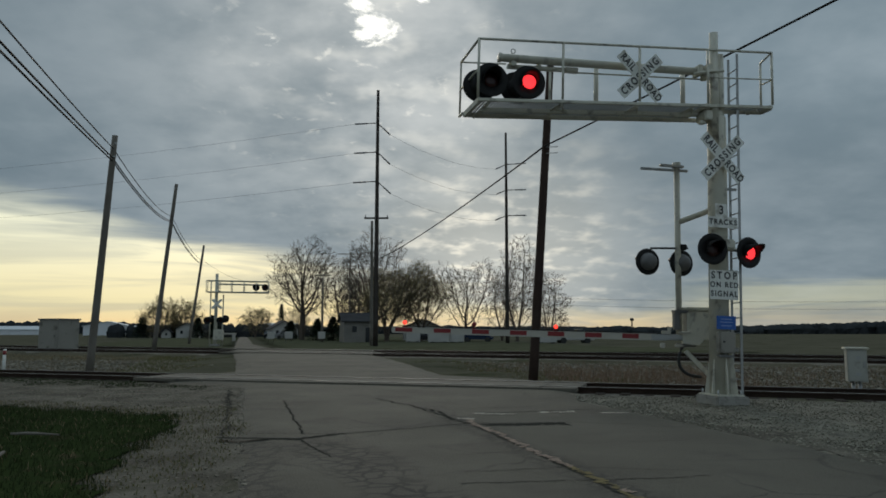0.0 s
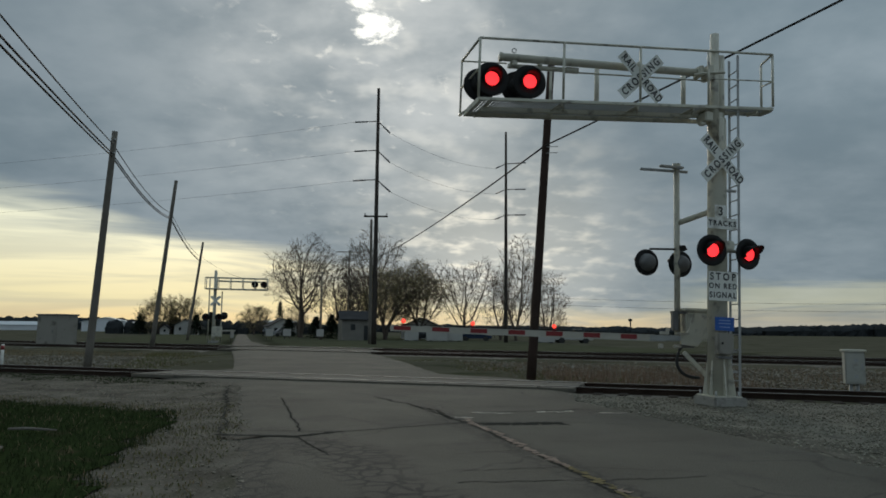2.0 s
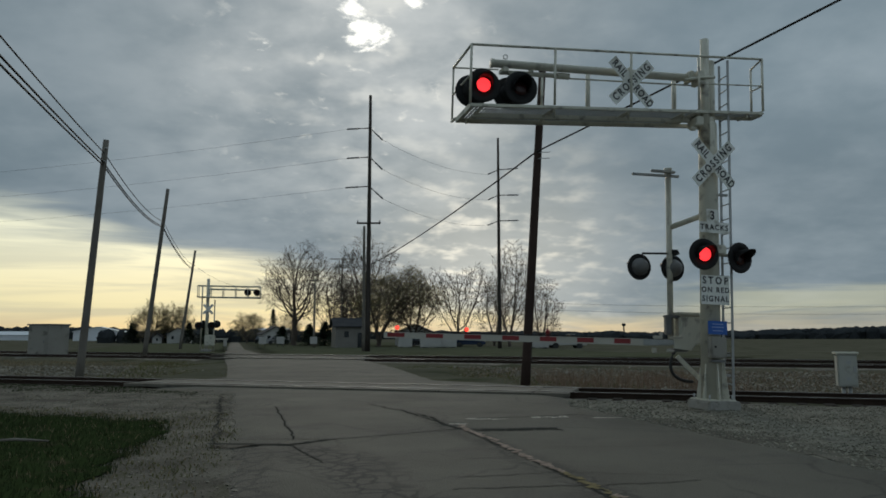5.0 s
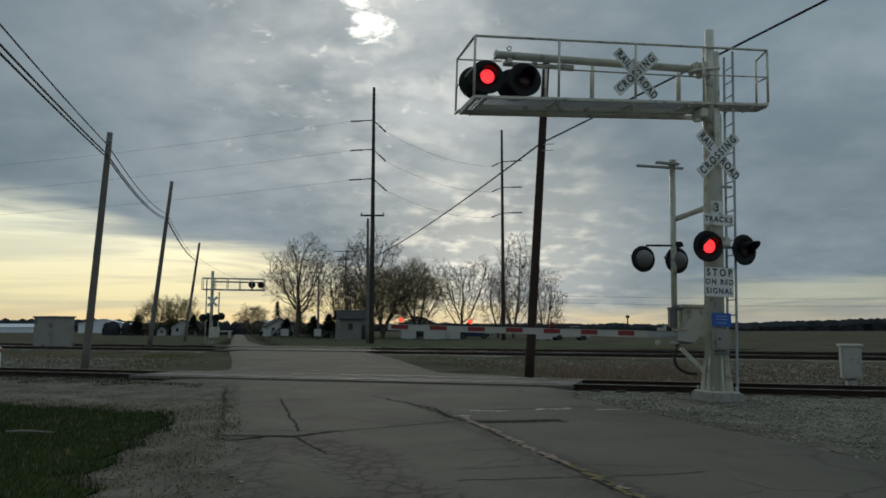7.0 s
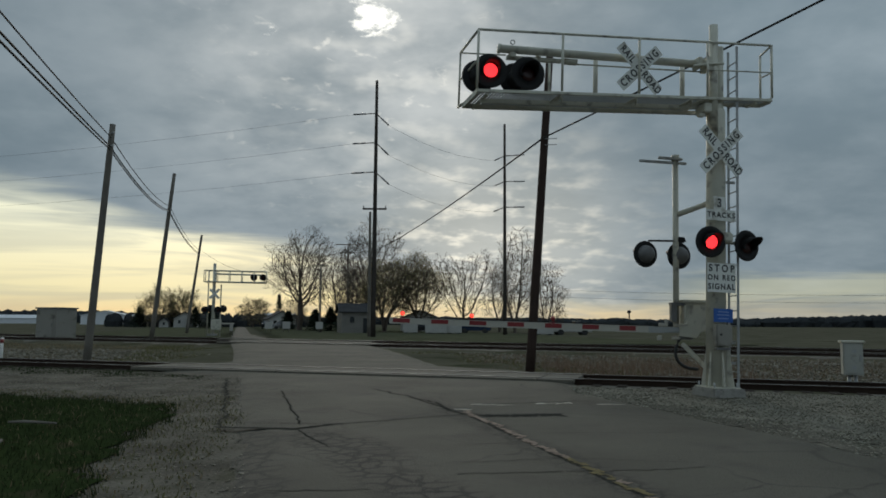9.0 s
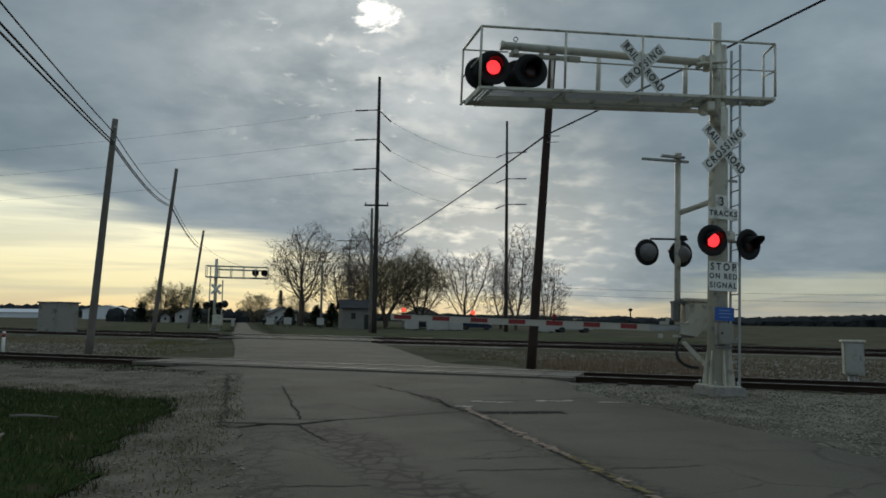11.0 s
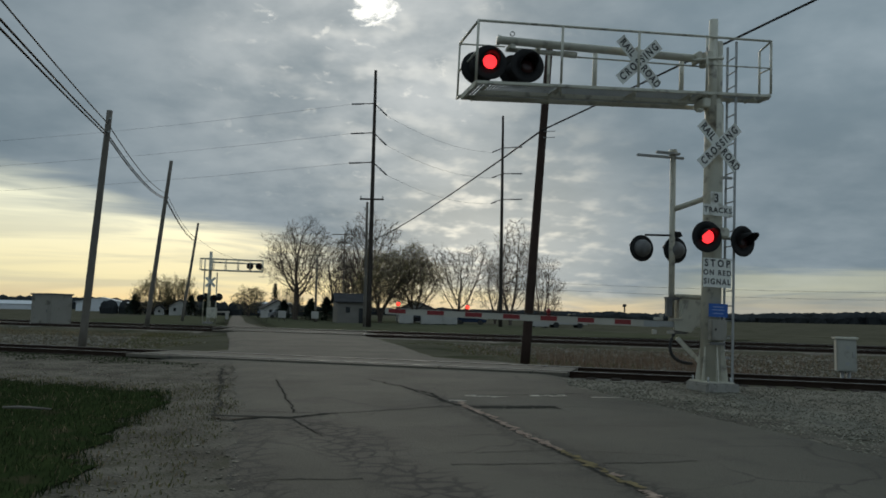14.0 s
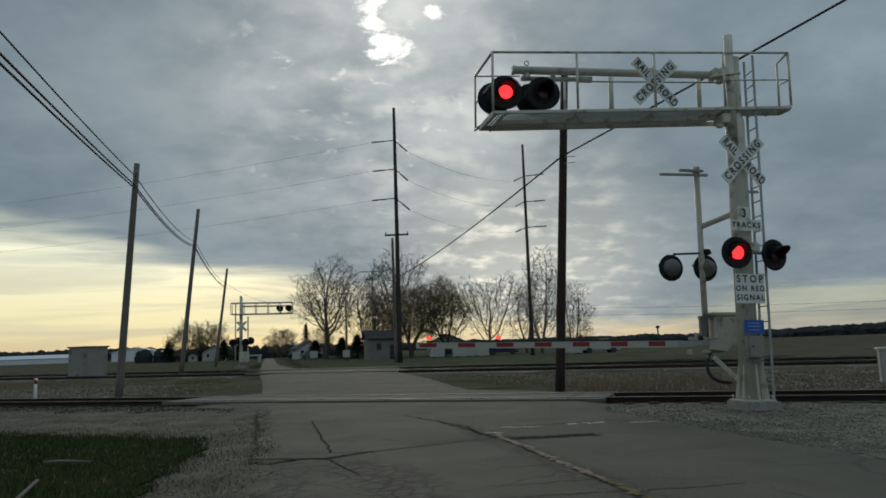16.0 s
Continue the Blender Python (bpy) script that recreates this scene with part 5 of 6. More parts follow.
def grow(rnd, height, width, clear, fork, step, count, top_heavy, lean, stems):
    """Branches that reach for points spread through a crown; gives places and parents."""
    pts = []
    while len(pts) < count:
        p = rnd.uniform(-1.2, 1.2, 3)
        d = np.linalg.norm(p)
        lobes = 0.95 + 0.5 * noise.noise(Vector(p / (d + 1e-6)) * 2.1 + Vector((height, width, 0)))
        if d < lobes and rnd.random() < 0.25 + 0.75 * d:
            z = (p[2] + 1) / 2
            r = width * (1 + top_heavy * (z - 0.5))
            pts.append((p[0] * r + lean * z, p[1] * r, clear + z * (height - clear)))
    pts = np.array(pts)
    pos, par = [np.zeros(3)], [-1]
    for k in range(stems):
        a = 6.283 * k / stems + rnd.uniform(0, 1)
        tilt = 0.0 if stems == 1 else 0.16
        last, p = 0, pos[0].copy()
        while p[2] < fork:
            p = p + step * np.array((tilt * math.cos(a) + 0.08 * rnd.normal(), tilt * math.sin(a) + 0.08 * rnd.normal(), 1.0))
            pos.append(p)
            par.append(last)
            last = len(pos) - 1
    at = np.array(pos)
    dist = np.linalg.norm(pts[:, None] - at[None], axis=2)
    near, dmin = dist.argmin(1), dist.min(1)
    stall = np.zeros(len(pts), int)
    for _ in range(110):
        if not len(pts):
            break
        at = np.array(pos)
        way = pts - at[near]
        way /= np.linalg.norm(way, axis=1)[:, None] + 1e-9
        total = np.zeros_like(at)
        np.add.at(total, near, way)
        ids = np.unique(near)
        d = total[ids]
        d /= np.linalg.norm(d, axis=1)[:, None] + 1e-9
        d += rnd.normal(0, 0.11, d.shape)
        d[:, 2] += 0.06
        d /= np.linalg.norm(d, axis=1)[:, None]
        fresh = at[ids] + d * step
        base = len(pos)
        pos.extend(fresh)
        par.extend(ids.tolist())
        dist = np.linalg.norm(pts[:, None] - fresh[None], axis=2)
        k = dist.argmin(1)
        m = dist[np.arange(len(pts)), k]
        better = m < dmin - 0.02 * step
        stall = np.where(better, 0, stall + 1)
        near, dmin = np.where(better, base + k, near), np.where(better, m, dmin)
        keep = (dmin > step * 1.3) & (stall < 3)
        pts, near, dmin, stall = pts[keep], near[keep], dmin[keep], stall[keep]
        if len(pos) > 9000:
            break
    return np.array(pos), par


def limb(verts, faces, a, b, r0, r1, n):
    d = (b - a)
    q = d.to_track_quat("Z", "Y")
    k = len(verts)
    for p, r in ((a, r0), (b, r1)):
        for i in range(n):
            t = 6.2832 * i / n
            verts.append(tuple(p + q @ Vector((r * math.cos(t), r * math.sin(t), 0))))
    for i in range(n):
        faces.append((k + i, k + (i + 1) % n, k + n + (i + 1) % n, k + n + i))


def tree(x, y, height, seed, label, width, clear=3.0, fork=2.0, trunk=0.3, step=0.42, count=620, top_heavy=0.2, lean=0.0, stems=1, twigs=3, twig=0.75, buds=0, bud=0.09, bud_material=None, group="bare trees"):
    rnd = np.random.default_rng(seed)
    pos, par = grow(rnd, height, width, clear, fork, step, count, top_heavy, lean, stems)
    n = len(pos)
    load, leafy = np.zeros(n), np.ones(n, bool)
    for i in range(n - 1, 0, -1):
        if load[i] == 0:
            load[i] = 1.0
        load[par[i]] += load[i]
        leafy[par[i]] = False
    load[0] = max(load[0], 1.0)
    radius = np.maximum(trunk * (load / load[0]) ** 0.5, 0.017)
    g = thing("tree", pose(x, y, -0.2), label, "tree", group)
    trunk_v, trunk_f, verts, faces, tips = [], [], [], [], []
    P = [Vector(p) for p in pos]
    for i in range(1, n):
        low = pos[i][2] < fork * 0.98 and radius[i] > trunk * 0.4
        k = par[i]
        flare = 1.35 if k == 0 else 1.0
        limb(trunk_v if low else verts, trunk_f if low else faces, P[k], P[i], min(radius[k], radius[i] * 1.25) * flare, radius[i], 8 if low else (5 if radius[i] > 0.05 else 3))
        if leafy[i] or (radius[i] < 0.06 and rnd.random() < 0.7):
            way = (P[i] - P[k]).normalized()
            for _ in range(twigs if leafy[i] else 1):
                d = (way + Vector(rnd.normal(0, 0.42, 3)) + Vector((0, 0, 0.12))).normalized()
                a = P[i] + d * (twig * rnd.uniform(0.4, 0.7))
                e = a + (d + Vector(rnd.normal(0, 0.3, 3))).normalized() * (twig * rnd.uniform(0.3, 0.7))
                limb(verts, faces, P[i], a, 0.019, 0.015, 3)
                limb(verts, faces, a, e, 0.015, 0.008, 3)
                tips.extend((a, e))
    sheet("trunk", trunk_v, trunk_f, BARK, g)
    sheet("branchwork", verts, faces, BARK, g)
    if buds:
        bv, bf = [], []
        for p in tips:
            for _ in range(buds):
                c = p + Vector(rnd.normal(0, 0.22, 3))
                a = Vector(rnd.uniform(-1, 1, 3)).normalized()
                b = a.orthogonal().normalized()
                s = bud * rnd.uniform(0.5, 1.3)
                j = len(bv)
                bv.extend((tuple(c - a * s), tuple(c + b * s * 0.5), tuple(c + a * s), tuple(c - b * s * 0.5)))
                bf.append((j, j + 1, j + 2, j + 3))
        sheet("crown", bv, bf, bud_material or BUDS, g)
    return g


tree(-22.3, 116, 15.6, 3, "large bare spreading tree by the road", 5.4, 4.2, 3.2, 0.46, 0.32, 2600, 0.25)
tree(-11.0, 110, 16.2, 5, "tall bare tree beside the small house", 5.2, 3.0, 3.0, 0.42, 0.34, 2400, 0.0, 0.6)
tree(-16.6, 122, 12.4, 7, "bare tree with dense twigs by the house", 4.4, 1.6, 1.8, 0.34, 0.34, 2000, 0.1, 0.0, 2, buds=1, bud=0.05)
tree(-13.2, 118, 11.0, 31, "bare tree with dense twigs behind the house", 4.2, 1.4, 1.6, 0.34, 0.34, 1800, 0.1, 0.0, 2, buds=1, bud=0.05)
tree(-7.8, 101, 10.2, 8, "low spreading tree with brownish spring buds", 5.0, 2.2, 1.4, 0.38, 0.32, 2600, 0.5, 3.6, 2, buds=3, bud=0.085)
tree(-3.1, 104, 10.2, 9, "low round tree with brownish spring buds", 4.4, 2.0, 1.4, 0.32, 0.32, 2100, 0.5, 0.0, 2, buds=2, bud=0.075)
tree(3.3, 108, 11.6, 12, "bare tree with upward branches", 4.4, 2.0, 1.3, 0.26, 0.36, 1300, 0.8, 0.0, 1, 3)
tree(10.5, 104, 14.4, 14, "tall bare tree with thin branches", 3.3, 1.6, 1.5, 0.26, 0.34, 1500, -0.1, 0.4, 2, 3, buds=1, bud=0.04)
tree(9.0, 112, 11.4, 15, "bare tree behind the transmission pole", 2.9, 1.2, 1.2, 0.22, 0.34, 1200, 0.0, 0.0, 2, 3)
tree(16.0, 110, 10.6, 17, "bare tree with fine drooping twigs", 2.9, 0.8, 1.0, 0.22, 0.32, 1500, -0.1, 0.0, 2, 3)
tree(-57.6, 150, 7.8, 19, "round tree with pale green spring buds", 3.6, 1.2, 1.0, 0.22, 0.36, 900, 0.0, 0.0, 2, buds=4, bud=0.10)
tree(-53.0, 151, 7.6, 20, "round tree with pale green spring buds", 3.4, 1.2, 1.0, 0.22, 0.36, 900, 0.0, 0.0, 2, buds=4, bud=0.10)
tree(-108, 262, 9.5, 22, "small bare tree behind the barns", 2.2, 2.0, 1.6, 0.2, 0.5, 260)
tree(-41, 160, 6.4, 24, "bare tree beyond the road", 3.2, 0.8, 0.8, 0.22, 0.42, 600, 0.0, 0.0, 2, buds=2, bud=0.11)
tree(-47, 185, 7.0, 25, "bare tree beyond the road", 3.6, 0.8, 0.8, 0.22, 0.42, 600, 0.0, 0.0, 2, buds=2, bud=0.11)
tree(-34, 170, 7.0, 26, "bare tree beyond the road", 3.4, 0.8, 0.8, 0.22, 0.42, 600, 0.0, 0.0, 2, buds=2, bud=0.11)


def conifer(x, y, h, w, seed, label):
    rnd = random.Random(seed)
    g = thing("tree", pose(x, y, -0.2), label, "tree", "dark evergreens")
    bm = B()
    tube(bm, (0, 0, 0), (0, 0, h * 0.95), 0.14, 0.03, n=7)
    part("trunk", bm, BARK, g)
    bv, bf = [], []
    for _ in range(1500):
        z = rnd.random() ** 0.8
        rad = w * (1 - z) * rnd.uniform(0.3, 1.0) * (1 + 0.3 * math.sin(z * 40))
        a = rnd.uniform(0, 6.283)
        c = Vector((rad * math.cos(a), rad * math.sin(a), h * (0.06 + 0.94 * z)))
        o = Vector((math.cos(a), math.sin(a), rnd.uniform(-0.6, 0.3)))
        b = Vector((-math.sin(a), math.cos(a), 0))
        s = 0.05 + 0.13 * w * rnd.uniform(0.6, 1.3)
        j = len(bv)
        bv.extend((tuple(c - b * s * 0.5), tuple(c + b * s * 0.5), tuple(c + o * s * 1.6)))
        bf.append((j, j + 1, j + 2))
    sheet("crown", bv, bf, EVERGREEN, g)


conifer(-19.2, 112, 3.4, 2.2, 1, "dark dense evergreen beside the house")
conifer(-16.2, 108, 3.6, 2.4, 2, "dark dense evergreen beside the house")
conifer(-62.5, 152, 4.4, 2.6, 3, "dark evergreen behind the barn")
conifer(-49.5, 148, 4.2, 2.2, 4, "dark evergreen near the white house")
conifer(-56.0, 154, 3.8, 3.0, 5, "dark evergreen near the white house")
conifer(-40.5, 130, 3.8, 2.4, 6, "dark evergreen by the signal")
conifer(-36.5, 165, 7.6, 2.0, 7, "tall pointed evergreen beyond the road")
conifer(-25.0, 120, 3.2, 2.2, 8, "dark shrub by the road")


def far_woods(name, label, x0, y0, x1, y1, h0, h1, seed, depth=30.0):
    """A belt of distant woods with an uneven top, some depth and clumps."""
    rnd = random.Random(seed)
    verts, faces = [], []
    n = int(math.hypot(x1 - x0, y1 - y0) / 5)
    for k in range(n):
        t = k / n
        for _ in range(9):
            x, y = x0 + (x1 - x0) * t + rnd.uniform(-4, 4), y0 + (y1 - y0) * t + rnd.uniform(0, depth)
            h = (h0 + (h1 - h0) * t) * rnd.uniform(0.82, 1.0) * (1 + 0.25 * smooth_noise(t * 14, seed))
            w = rnd.uniform(2.4, 6.0) if depth > 20 else rnd.uniform(0.8, 1.8)
            j = len(verts)
            rings = ((0.0, 0.9), (0.55, 1.0), (0.86, 0.66))
            for z, r in rings:
                for i in range(7):
                    a = 6.283 * i / 7
                    q = w * r * rnd.uniform(0.75, 1.2)
                    verts.append((x + q * math.cos(a), y + q * math.sin(a), -0.5 + h * (z + rnd.uniform(-0.06, 0.06))))
            verts.append((x, y, h * 0.93))
            for b in (0, 7):
                for i in range(7):
                    faces.append((j + b + i, j + b + (i + 1) % 7, j + b + 7 + (i + 1) % 7, j + b + 7 + i))
            for i in range(7):
                faces.append((j + 14 + i, j + 14 + (i + 1) % 7, j + 21))
    tagged(sheet(name, verts, faces, HAZED_WOODS), label, "woods", kind="stuff")


far_woods("far_woods", "low dark distant woods across the field", 40, 345, 150, 330, 4.2, 3.4, 4)
far_woods("far_woods", "dark distant line of woods at the field's edge", 150, 330, 215, 325, 4.6, 6.6, 3)
far_woods("far_woods", "low dark distant woods on the horizon", -75, 330, 40, 345, 4.0, 4.2, 5)
far_woods("far_woods", "dark hedge line behind the barns", -330, 340, -150, 345, 7.0, 6.4, 6)
far_woods("far_woods", "dark woods behind the houses", -150, 345, -100, 320, 4.5, 5.5, 7)
far_woods("hedge", "dark evergreen hedge round the white house", -68, 157, -42, 161, 3.3, 3.2, 11, 6.0)
far_woods("hedge", "dark leafless thicket beside the road beyond the houses", -52, 182, -30, 176, 3.6, 3.4, 12, 8.0)
far_woods("far_woods", "dark woods at the side and behind", 215, 325, 420, -200, 7, 10, 9)
far_woods("far_woods", "dark woods at the side and behind", -330, 340, -500, -200, 6, 9, 10)

# ---- buildings and what stands by them ----


def gable_house(name, m, w, d, wall_h, roof_h, wall, roof, label, windows=(), doors=(), category="house", ridge_along_x=True, over=0.35):
    g = thing(name, m, label, category)
    bm = B()
    if ridge_along_x:
        prof = [(-d / 2, 0), (d / 2, 0), (d / 2, wall_h), (0, wall_h + roof_h), (-d / 2, wall_h)]
        ends = [[bm.verts.new((x, a, b)) for a, b in prof] for x in (-w / 2, w / 2)]
    else:
        prof = [(-w / 2, 0), (w / 2, 0), (w / 2, wall_h), (0, wall_h + roof_h), (-w / 2, wall_h)]
        ends = [[bm.verts.new((a, y, b)) for a, b in prof] for y in (-d / 2, d / 2)]
    bm.faces.new(ends[0])
    bm.faces.new(ends[1][::-1])
    for k in range(5):
        bm.faces.new((ends[0][k], ends[1][k], ends[1][(k + 1) % 5], ends[0][(k + 1) % 5]))
    bmesh.ops.recalc_face_normals(bm, faces=bm.faces)
    part("wall", bm, wall, g)
    half = d / 2 if ridge_along_x else w / 2
    slope = math.atan2(roof_h, half)
    run = math.hypot(roof_h, half) + over
    for s in (-1, 1):
        bm = B()
        mid = (half + over * math.cos(slope)) / 2
        zz = wall_h + roof_h - mid * math.tan(slope) + 0.07
        if ridge_along_x:
            box(bm, (0, s * mid, zz), (w + 2 * over, run, 0.12), pose(0, 0, 0, -s * math.degrees(slope), 0, 0))
        else:
            box(bm, (s * mid, 0, zz), (run, d + 2 * over, 0.12), pose(0, 0, 0, 0, s * math.degrees(slope), 0))
        part("roof", bm, roof, g)
    for x, z, ww, hh in windows:
        bm = B()
        box(bm, (x, -d / 2 - 0.02, z), (ww, 0.06, hh), None, 0.01)
        win = part("window", bm, wall, g)
        bm = B()
        box(bm, (x, -d / 2 - 0.055, z), (ww * 0.8, 0.012, hh * 0.82))
        part("pane", bm, PANE, win)
    for x, ww, hh in doors:
        bm = B()
        box(bm, (x, -d / 2 - 0.03, hh / 2), (ww, 0.06, hh), None, 0.01)
        part("door", bm, PANE, g)
    return g


gable_house("barn", pose(-109, 240, -0.1, 0, 0, 14), 14.0, 11, 2.9, 1.5, BARN_WHITE, ROOF_PALE, "white metal sided barn with a low pale roof", (), ((3.6, 1.0, 2.4),), "barn", False)
gable_house("barn", pose(-117, 262, -0.1, 0, 0, 8), 14, 9, 2.2, 1.0, BARN_WHITE, ROOF_PALE, "long low white shed behind a barn", (), (), "barn")
for x, y in ((-157, 272), (-186, 275)):
    gable_house("barn", pose(x, y, -0.1, 0, 0, 4), 26, 10, 1.9, 1.2, BARN_WHITE, ROOF_PALE, "long low white shed in the field", (), (), "barn")
gable_house("house", pose(-52.0, 150, -0.1, 0, 0, 10), 4.2, 5, 1.9, 1.2, HOUSE_WALL, ROOF_DARK, "small white house among dark evergreens", ((0.8, 1.2, 0.7, 0.8), (-1.0, 1.2, 0.6, 0.8)), (), "house", False)
gable_house("house", pose(-56.0, 149, -0.1, 0, 0, 10), 1.8, 2.6, 1.2, 0.7, HOUSE_WALL, ROOF_DARK, "small white shed by the house", ((0.0, 0.8, 0.5, 0.6),), (), "shed", False)
gable_house("house", pose(-11.2, 95, -0.1, 0, 0, 14), 3.9, 5, 2.7, 1.0, DULL_WALL, ROOF_DARK, "weathered grey small house behind the tall pole", ((-0.6, 1.7, 0.7, 0.9),), ((1.2, 0.8, 1.9),), "house")
gable_house("house", pose(-3.0, 116, -0.1, 0, 0, -4), 6.0, 6, 1.9, 1.3, HOUSE_WALL, ROOF_DARK, "low white house under the trees", ((-1.6, 1.2, 0.8, 0.8), (1.6, 1.2, 0.8, 0.8)), (), "house", False)
gable_house("house", pose(-33.0, 150, -0.1, 0, 0, 24), 5.5, 5, 1.9, 1.5, HOUSE_WALL, ROOF_DARK, "white house beyond the crossing", ((-1.4, 1.2, 0.8, 0.9), (1.4, 1.2, 0.8, 0.9)), (), "house", False)
gable_house("house", pose(-42.0, 190, -0.1, 0, 0, 20), 8, 6, 2.0, 1.4, HOUSE_WALL, ROOF_PALE, "pale house farther down the road", ((-1.8, 1.2, 0.9, 0.9), (1.6, 1.2, 0.9, 0.9)), (), "house")
gable_house("house", pose(-52.0, 215, -0.1, 0, 0, 20), 6, 6, 2.2, 1.5, HOUSE_WALL, ROOF_DARK, "small pale house far down the road", ((0, 1.3, 0.9, 0.9),), (), "house", False)

# relay hut on the left
g = thing("relay_hut", pose(-29.8, 56.9, -0.2, 0, 0, -22), "grey metal railway relay hut beside the main track", "equipment hut")
bm = B()
box(bm, (0, 0, 1.28), (2.1, 1.9, 2.3), None, 0.03)
part("body", bm, HUT_GREY, g)
bm = B()
box(bm, (0, 0, 2.47), (2.26, 2.06, 0.12), None, 0.02)
part("roof", bm, BACK_GREY, g)
bm = B()
box(bm, (0.35, -0.965, 1.2), (0.95, 0.03, 2.0), None, 0.008)
door = part("door", bm, HUT_GREY, g)
bm = B()
box(bm, (0.68, -1.0, 1.2), (0.05, 0.05, 0.22), None, 0.008)
part("handle", bm, BACK_GREY, door)
bm = B()
box(bm, (0, 0, 0.07), (2.3, 2.1, 0.16))
part("footing", bm, CONCRETE, g)

# white marker post beside the near track
g = thing("marker_post", pose(-15.62, 26.2, -0.25), "slim white marker post with a red band", "marker post")
bm = B()
tube(bm, (0, 0, 0), (0, 0, 1.0), 0.055, n=10)
part("post", bm, SIGN_WHITE, g)
bm = B()
tube(bm, (0, 0, 0.80), (0, 0, 0.95), 0.058, n=10)
part("band", bm, GATE_RED, g)


def trailer(x, y, l, h, turn, material, label):
    g = thing("trailer", pose(x, y, -0.15, 0, 0, turn), label, "trailer", "trailers and boxes by the house")
    bm = B()
    box(bm, (0, 0, 0.14 + h / 2), (l, 2.0, h), None, 0.06)
    part("body", bm, material, g)
    bm = B()
    box(bm, (0, 0, 0.19 + h), (l + 0.05, 2.05, 0.06), None, 0.02)
    part("roof", bm, ROOF_PALE, g)
    for sx in (-l * 0.3, l * 0.3):
        bm = B()
        tube(bm, (sx, -0.98, 0.22), (sx, 0.98, 0.22), 0.22, n=16)
        part("wheel", bm, RUBBER, g)
    return g


trailer(-0.6, 92, 2.6, 1.3, 4, HOUSE_WALL, "white box trailer parked on the grass")
trailer(1.7, 92.5, 1.9, 1.3, -3, HOUSE_WALL, "white box trailer parked on the grass")
trailer(12.4, 88, 2.3, 1.2, -6, HOUSE_WALL, "pale cream box trailer parked on the grass")
trailer(-3.9, 94, 1.8, 1.1, 6, HOUSE_WALL, "small white box trailer parked on the grass")


def car(m, paint, label):
    g = thing("car", m, label, "car", "parked cars")
    prof = [(-2.1, 0.35), (2.1, 0.35), (2.15, 0.75), (1.2, 0.92), (0.6, 1.42), (-1.0, 1.46), (-1.7, 0.98), (-2.15, 0.9)]
    bm = B()
    ends = [[bm.verts.new((x, s * (0.85 if z < 1 else 0.68), z)) for x, z in prof] for s in (-1, 1)]
    bm.faces.new(ends[0])
    bm.faces.new(ends[1][::-1])
    for k in range(8):
        bm.faces.new((ends[0][k], ends[1][k], ends[1][(k + 1) % 8], ends[0][(k + 1) % 8]))
    bmesh.ops.recalc_face_normals(bm, faces=bm.faces)
    bmesh.ops.bevel(bm, geom=list(bm.edges), offset=0.06, segments=2, affect="EDGES")
    part("body", bm, paint, g)
    for s in (-1, 1):
        bm = B()
        vs = [bm.verts.new((x, s * y, z)) for x, y, z in ((1.0, 0.80, 1.0), (0.55, 0.71, 1.36), (-0.95, 0.71, 1.38), (-1.45, 0.80, 1.0))]
        bm.faces.new(vs if s > 0 else vs[::-1])
        part("side_window", bm, PANE, g)
        for x in (-1.35, 1.35):
            bm = B()
            tube(bm, (x, s * 0.70, 0.33), (x, s * 0.88, 0.33), 0.33, n=18)
            part("wheel", bm, RUBBER, g)
    return g


car(pose(-27.3, 128, -0.1, 0, 0, 15), CAR_PAINT, "silver car parked by the white house")
car(pose(-32.0, 135, -0.1, 0, 0, 100), DARK_PAINT, "dark car parked beyond the crossing")
car(pose(-2.4, 97, -0.1, 0, 0, 10), DARK_PAINT, "dark car parked under the trees")
car(pose(4.6, 98, -0.1, 0, 0, -8), BLUE_PAINT, "dark blue car parked on the grass")


def pickup(m, paint, label):
    """A pickup truck with an open bed."""
    g = thing("pickup_truck", m, label, "pickup truck")
    bm = B()
    box(bm, (0, 0, 0.72), (4.9, 1.75, 0.62), None, 0.08)
    part("body", bm, paint, g)
    bm = B()
    prof = [(0.25, 1.0), (1.55, 1.0), (1.0, 1.68), (0.35, 1.72)]
    ends = [[bm.verts.new((x, s * (0.80 if z < 1.2 else 0.66), z)) for x, z in prof] for s in (-1, 1)]
    bm.faces.new(ends[0])
    bm.faces.new(ends[1][::-1])
    for k in range(4):
        bm.faces.new((ends[0][k], ends[1][k], ends[1][(k + 1) % 4], ends[0][(k + 1) % 4]))
    bmesh.ops.recalc_face_normals(bm, faces=bm.faces)
    part("cab", bm, PANE, g, "dark glazed cab")
    bm = B()
    box(bm, (0.66, 0, 1.73), (0.78, 1.36, 0.06), None, 0.02)
    part("cab_roof", bm, paint, g)
    for x in (-1.5, 1.5):
        for s in (-1, 1):
            bm = B()
            tube(bm, (x, s * 0.72, 0.37), (x, s * 0.92, 0.37), 0.37, n=18)
            part("wheel", bm, RUBBER, g)
    return g


pickup(pose(16.0, 90, -0.15, 0, 0, 6), HOUSE_WALL, "cream pickup truck parked at the edge of the grass")


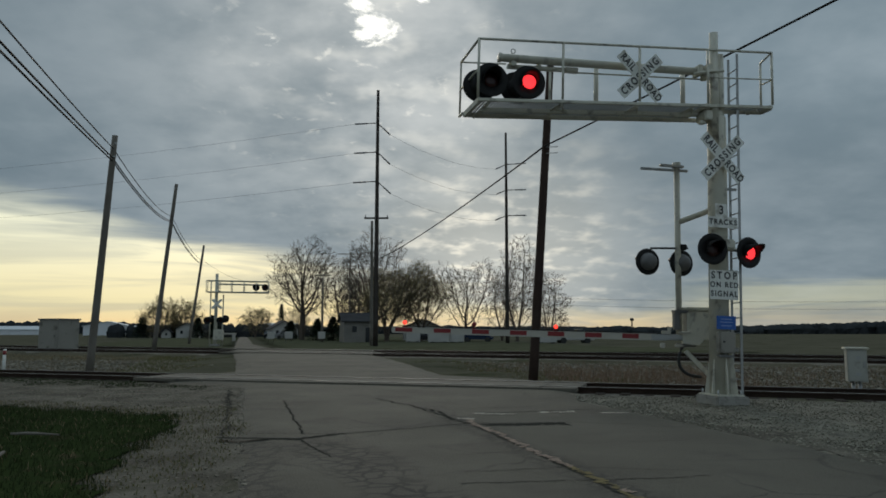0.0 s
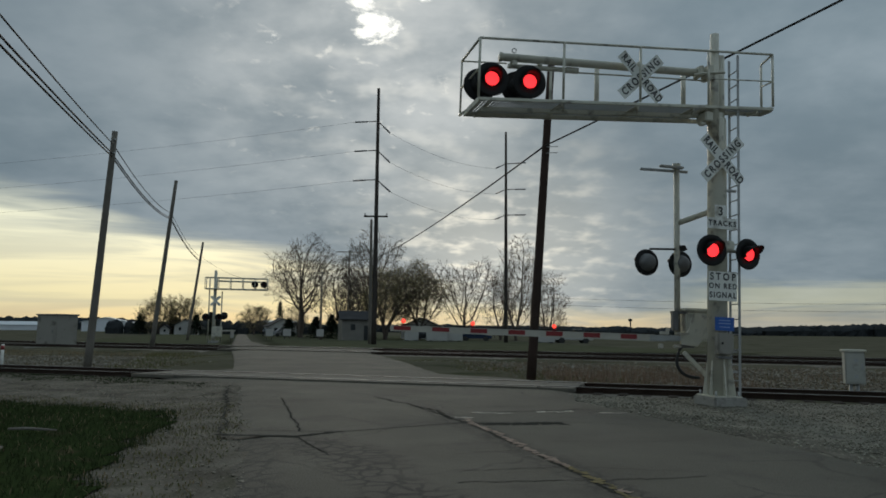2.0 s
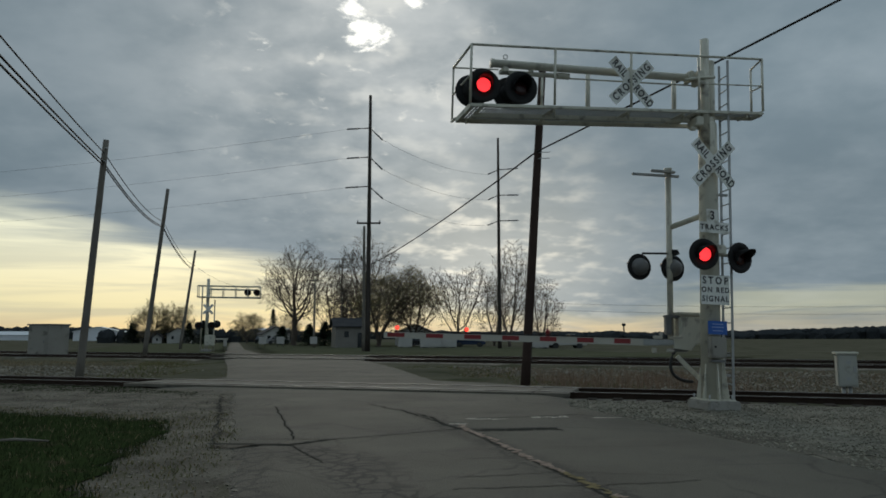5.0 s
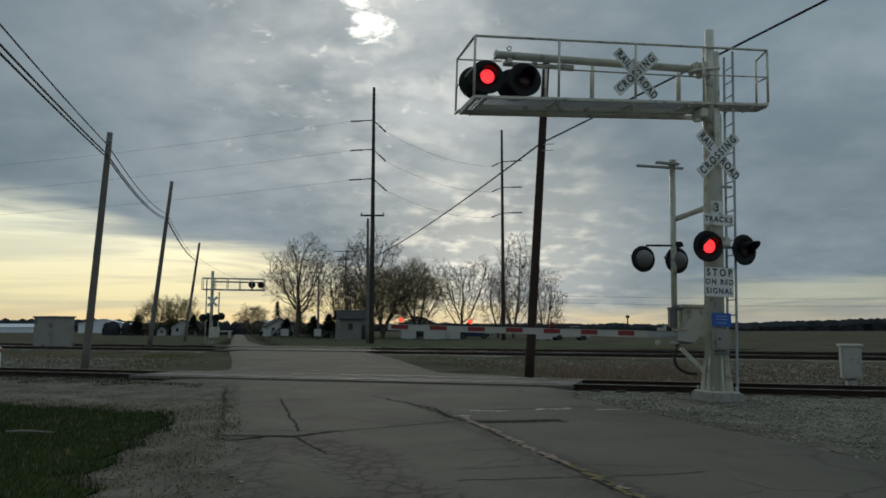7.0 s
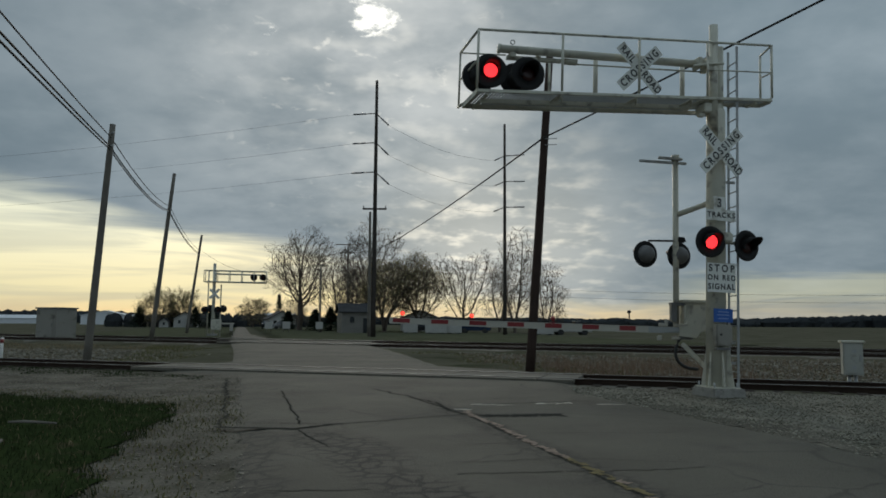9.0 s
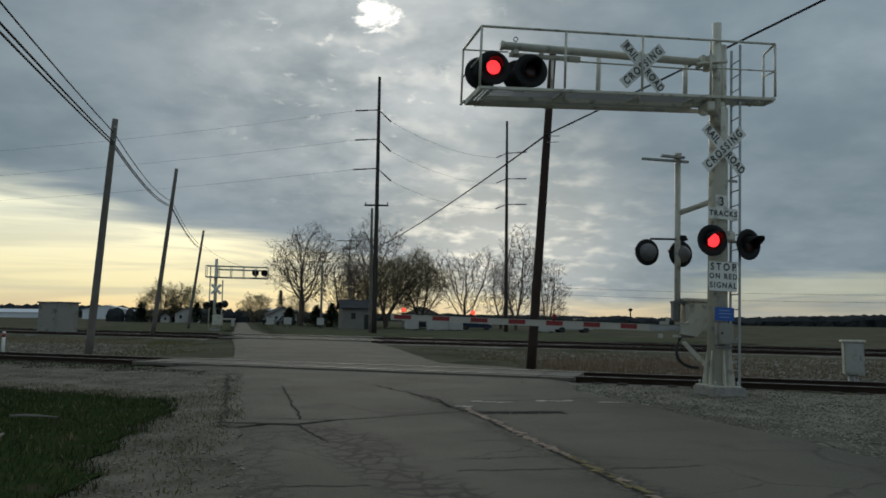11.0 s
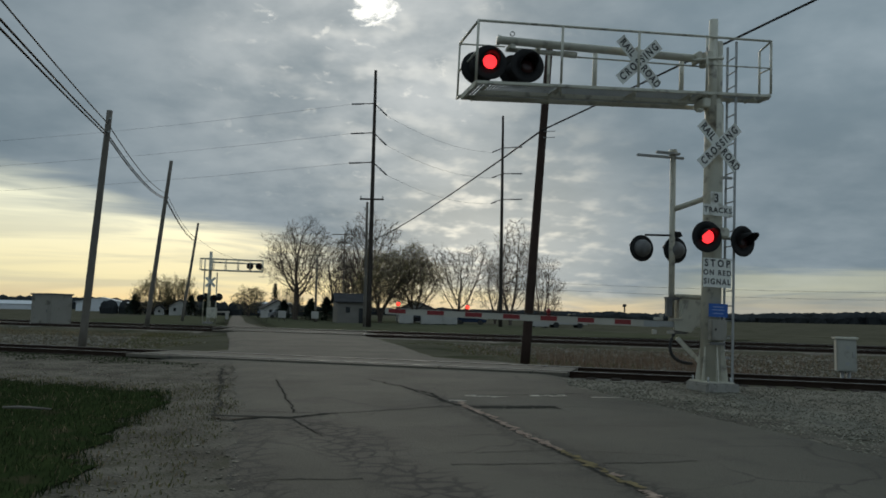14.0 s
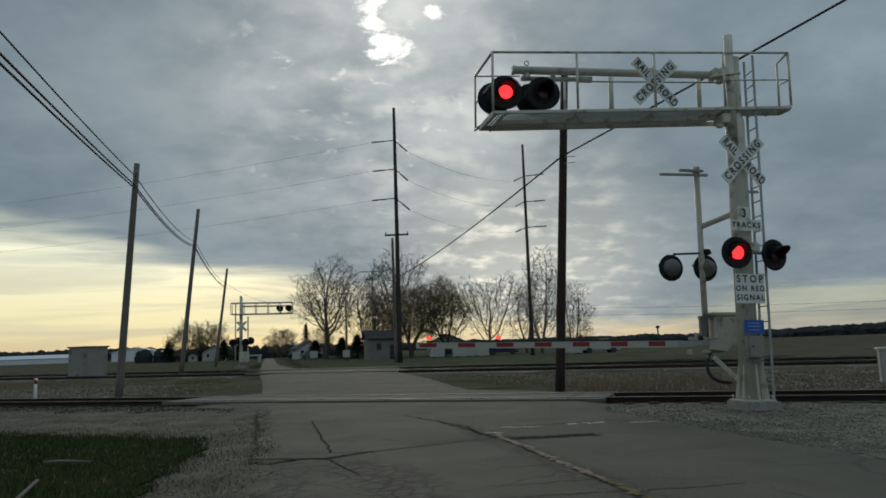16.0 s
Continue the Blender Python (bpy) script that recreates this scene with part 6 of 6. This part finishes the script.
def board(x, y, w, h, label):
    g = thing("signboard", pose(x, y, -0.1, 0, 0, 10), label, "sign", "boards by the road")
    bm = B()
    box(bm, (0, 0, 0.5 + h / 2), (w, 0.05, h), None, 0.01)
    part("panel", bm, HOUSE_WALL, g)
    for s in (-0.35, 0.35):
        bm = B()
        tube(bm, (s * w, 0.05, 0), (s * w, 0.05, 0.5 + h), 0.04, n=6)
        part("leg", bm, OLD_POLE, g)


board(-21.6, 92, 0.9, 0.9, "small white board by the road")
board(-20.0, 95, 1.0, 0.9, "small white board by the road")
board(-15.4, 93, 0.9, 0.9, "small pale board below the slim pole")
board(-20.4, 71.5, 0.32, 0.75, "small white roadside marker beyond the tracks")

# water tower on the horizon
g = thing("water_tower", pose(165, 640, 0), "tiny dark water tower on the horizon", "water tower")
bm = B()
tube(bm, (0, 0, 0), (0, 0, 11), 0.6, n=8)
part("column", bm, HAZED_WOODS, g)
bm = B()
lathe(bm, [(0, 9.5), (1.6, 10.2), (1.8, 11.4), (1.2, 12.2), (0, 12.4)], Matrix(), 14)
part("tank", bm, HAZED_WOODS, g)

# a broken pale stick in the grass
g = thing("plank", pose(-4.70, 7.75, 0.03, 0, -2, 110), "pale weathered board lying in the grass", "board")
bm = B()
box(bm, (0, 0, 0.0), (1.3, 0.04, 0.025), None, 0.006)
part("board", bm, OLD_POLE, g)
g = thing("stick", pose(-5.35, 9.75, 0.03, 0, 2, 4), "short pale stick lying in the grass", "stick")
bm = B()
sweep(bm, [(-0.3, 0, 0.02), (-0.1, 0.02, 0.03), (0.1, 0.0, 0.03), (0.3, 0.03, 0.02)], [0.016, 0.02, 0.018, 0.012], 7)
part("wood", bm, OLD_POLE, g)

# ---- what moves: the lamps flash in turn ----
HALF_CYCLE = 0.495


def motions():
    for phase, start in (("first", 0.03), ("second", 0.525)):
        for lamp, out, back in LAMPS[phase]:
            on, off = pose(0, -out, 0), pose(0, -back, 0)
            rows = []
            k = -1
            while True:
                a = start + 2 * HALF_CYCLE * k
                b = a + HALF_CYCLE
                k += 1
                first, last = frame(a), frame(b - 0.02)
                for n, m in ((first - 1, off), (first, on), (last, on), (last + 1, off)):
                    if 1 < n < frame(16.0):
                        rows.append(((n - 1) / FPS, m))
                if a > 16.0:
                    break
            state = on if phase == "second" else off
            rows.insert(0, (0.0, state))
            rows.append((16.0, on if phase == "first" else off))
            walk(lamp, rows)


motions()
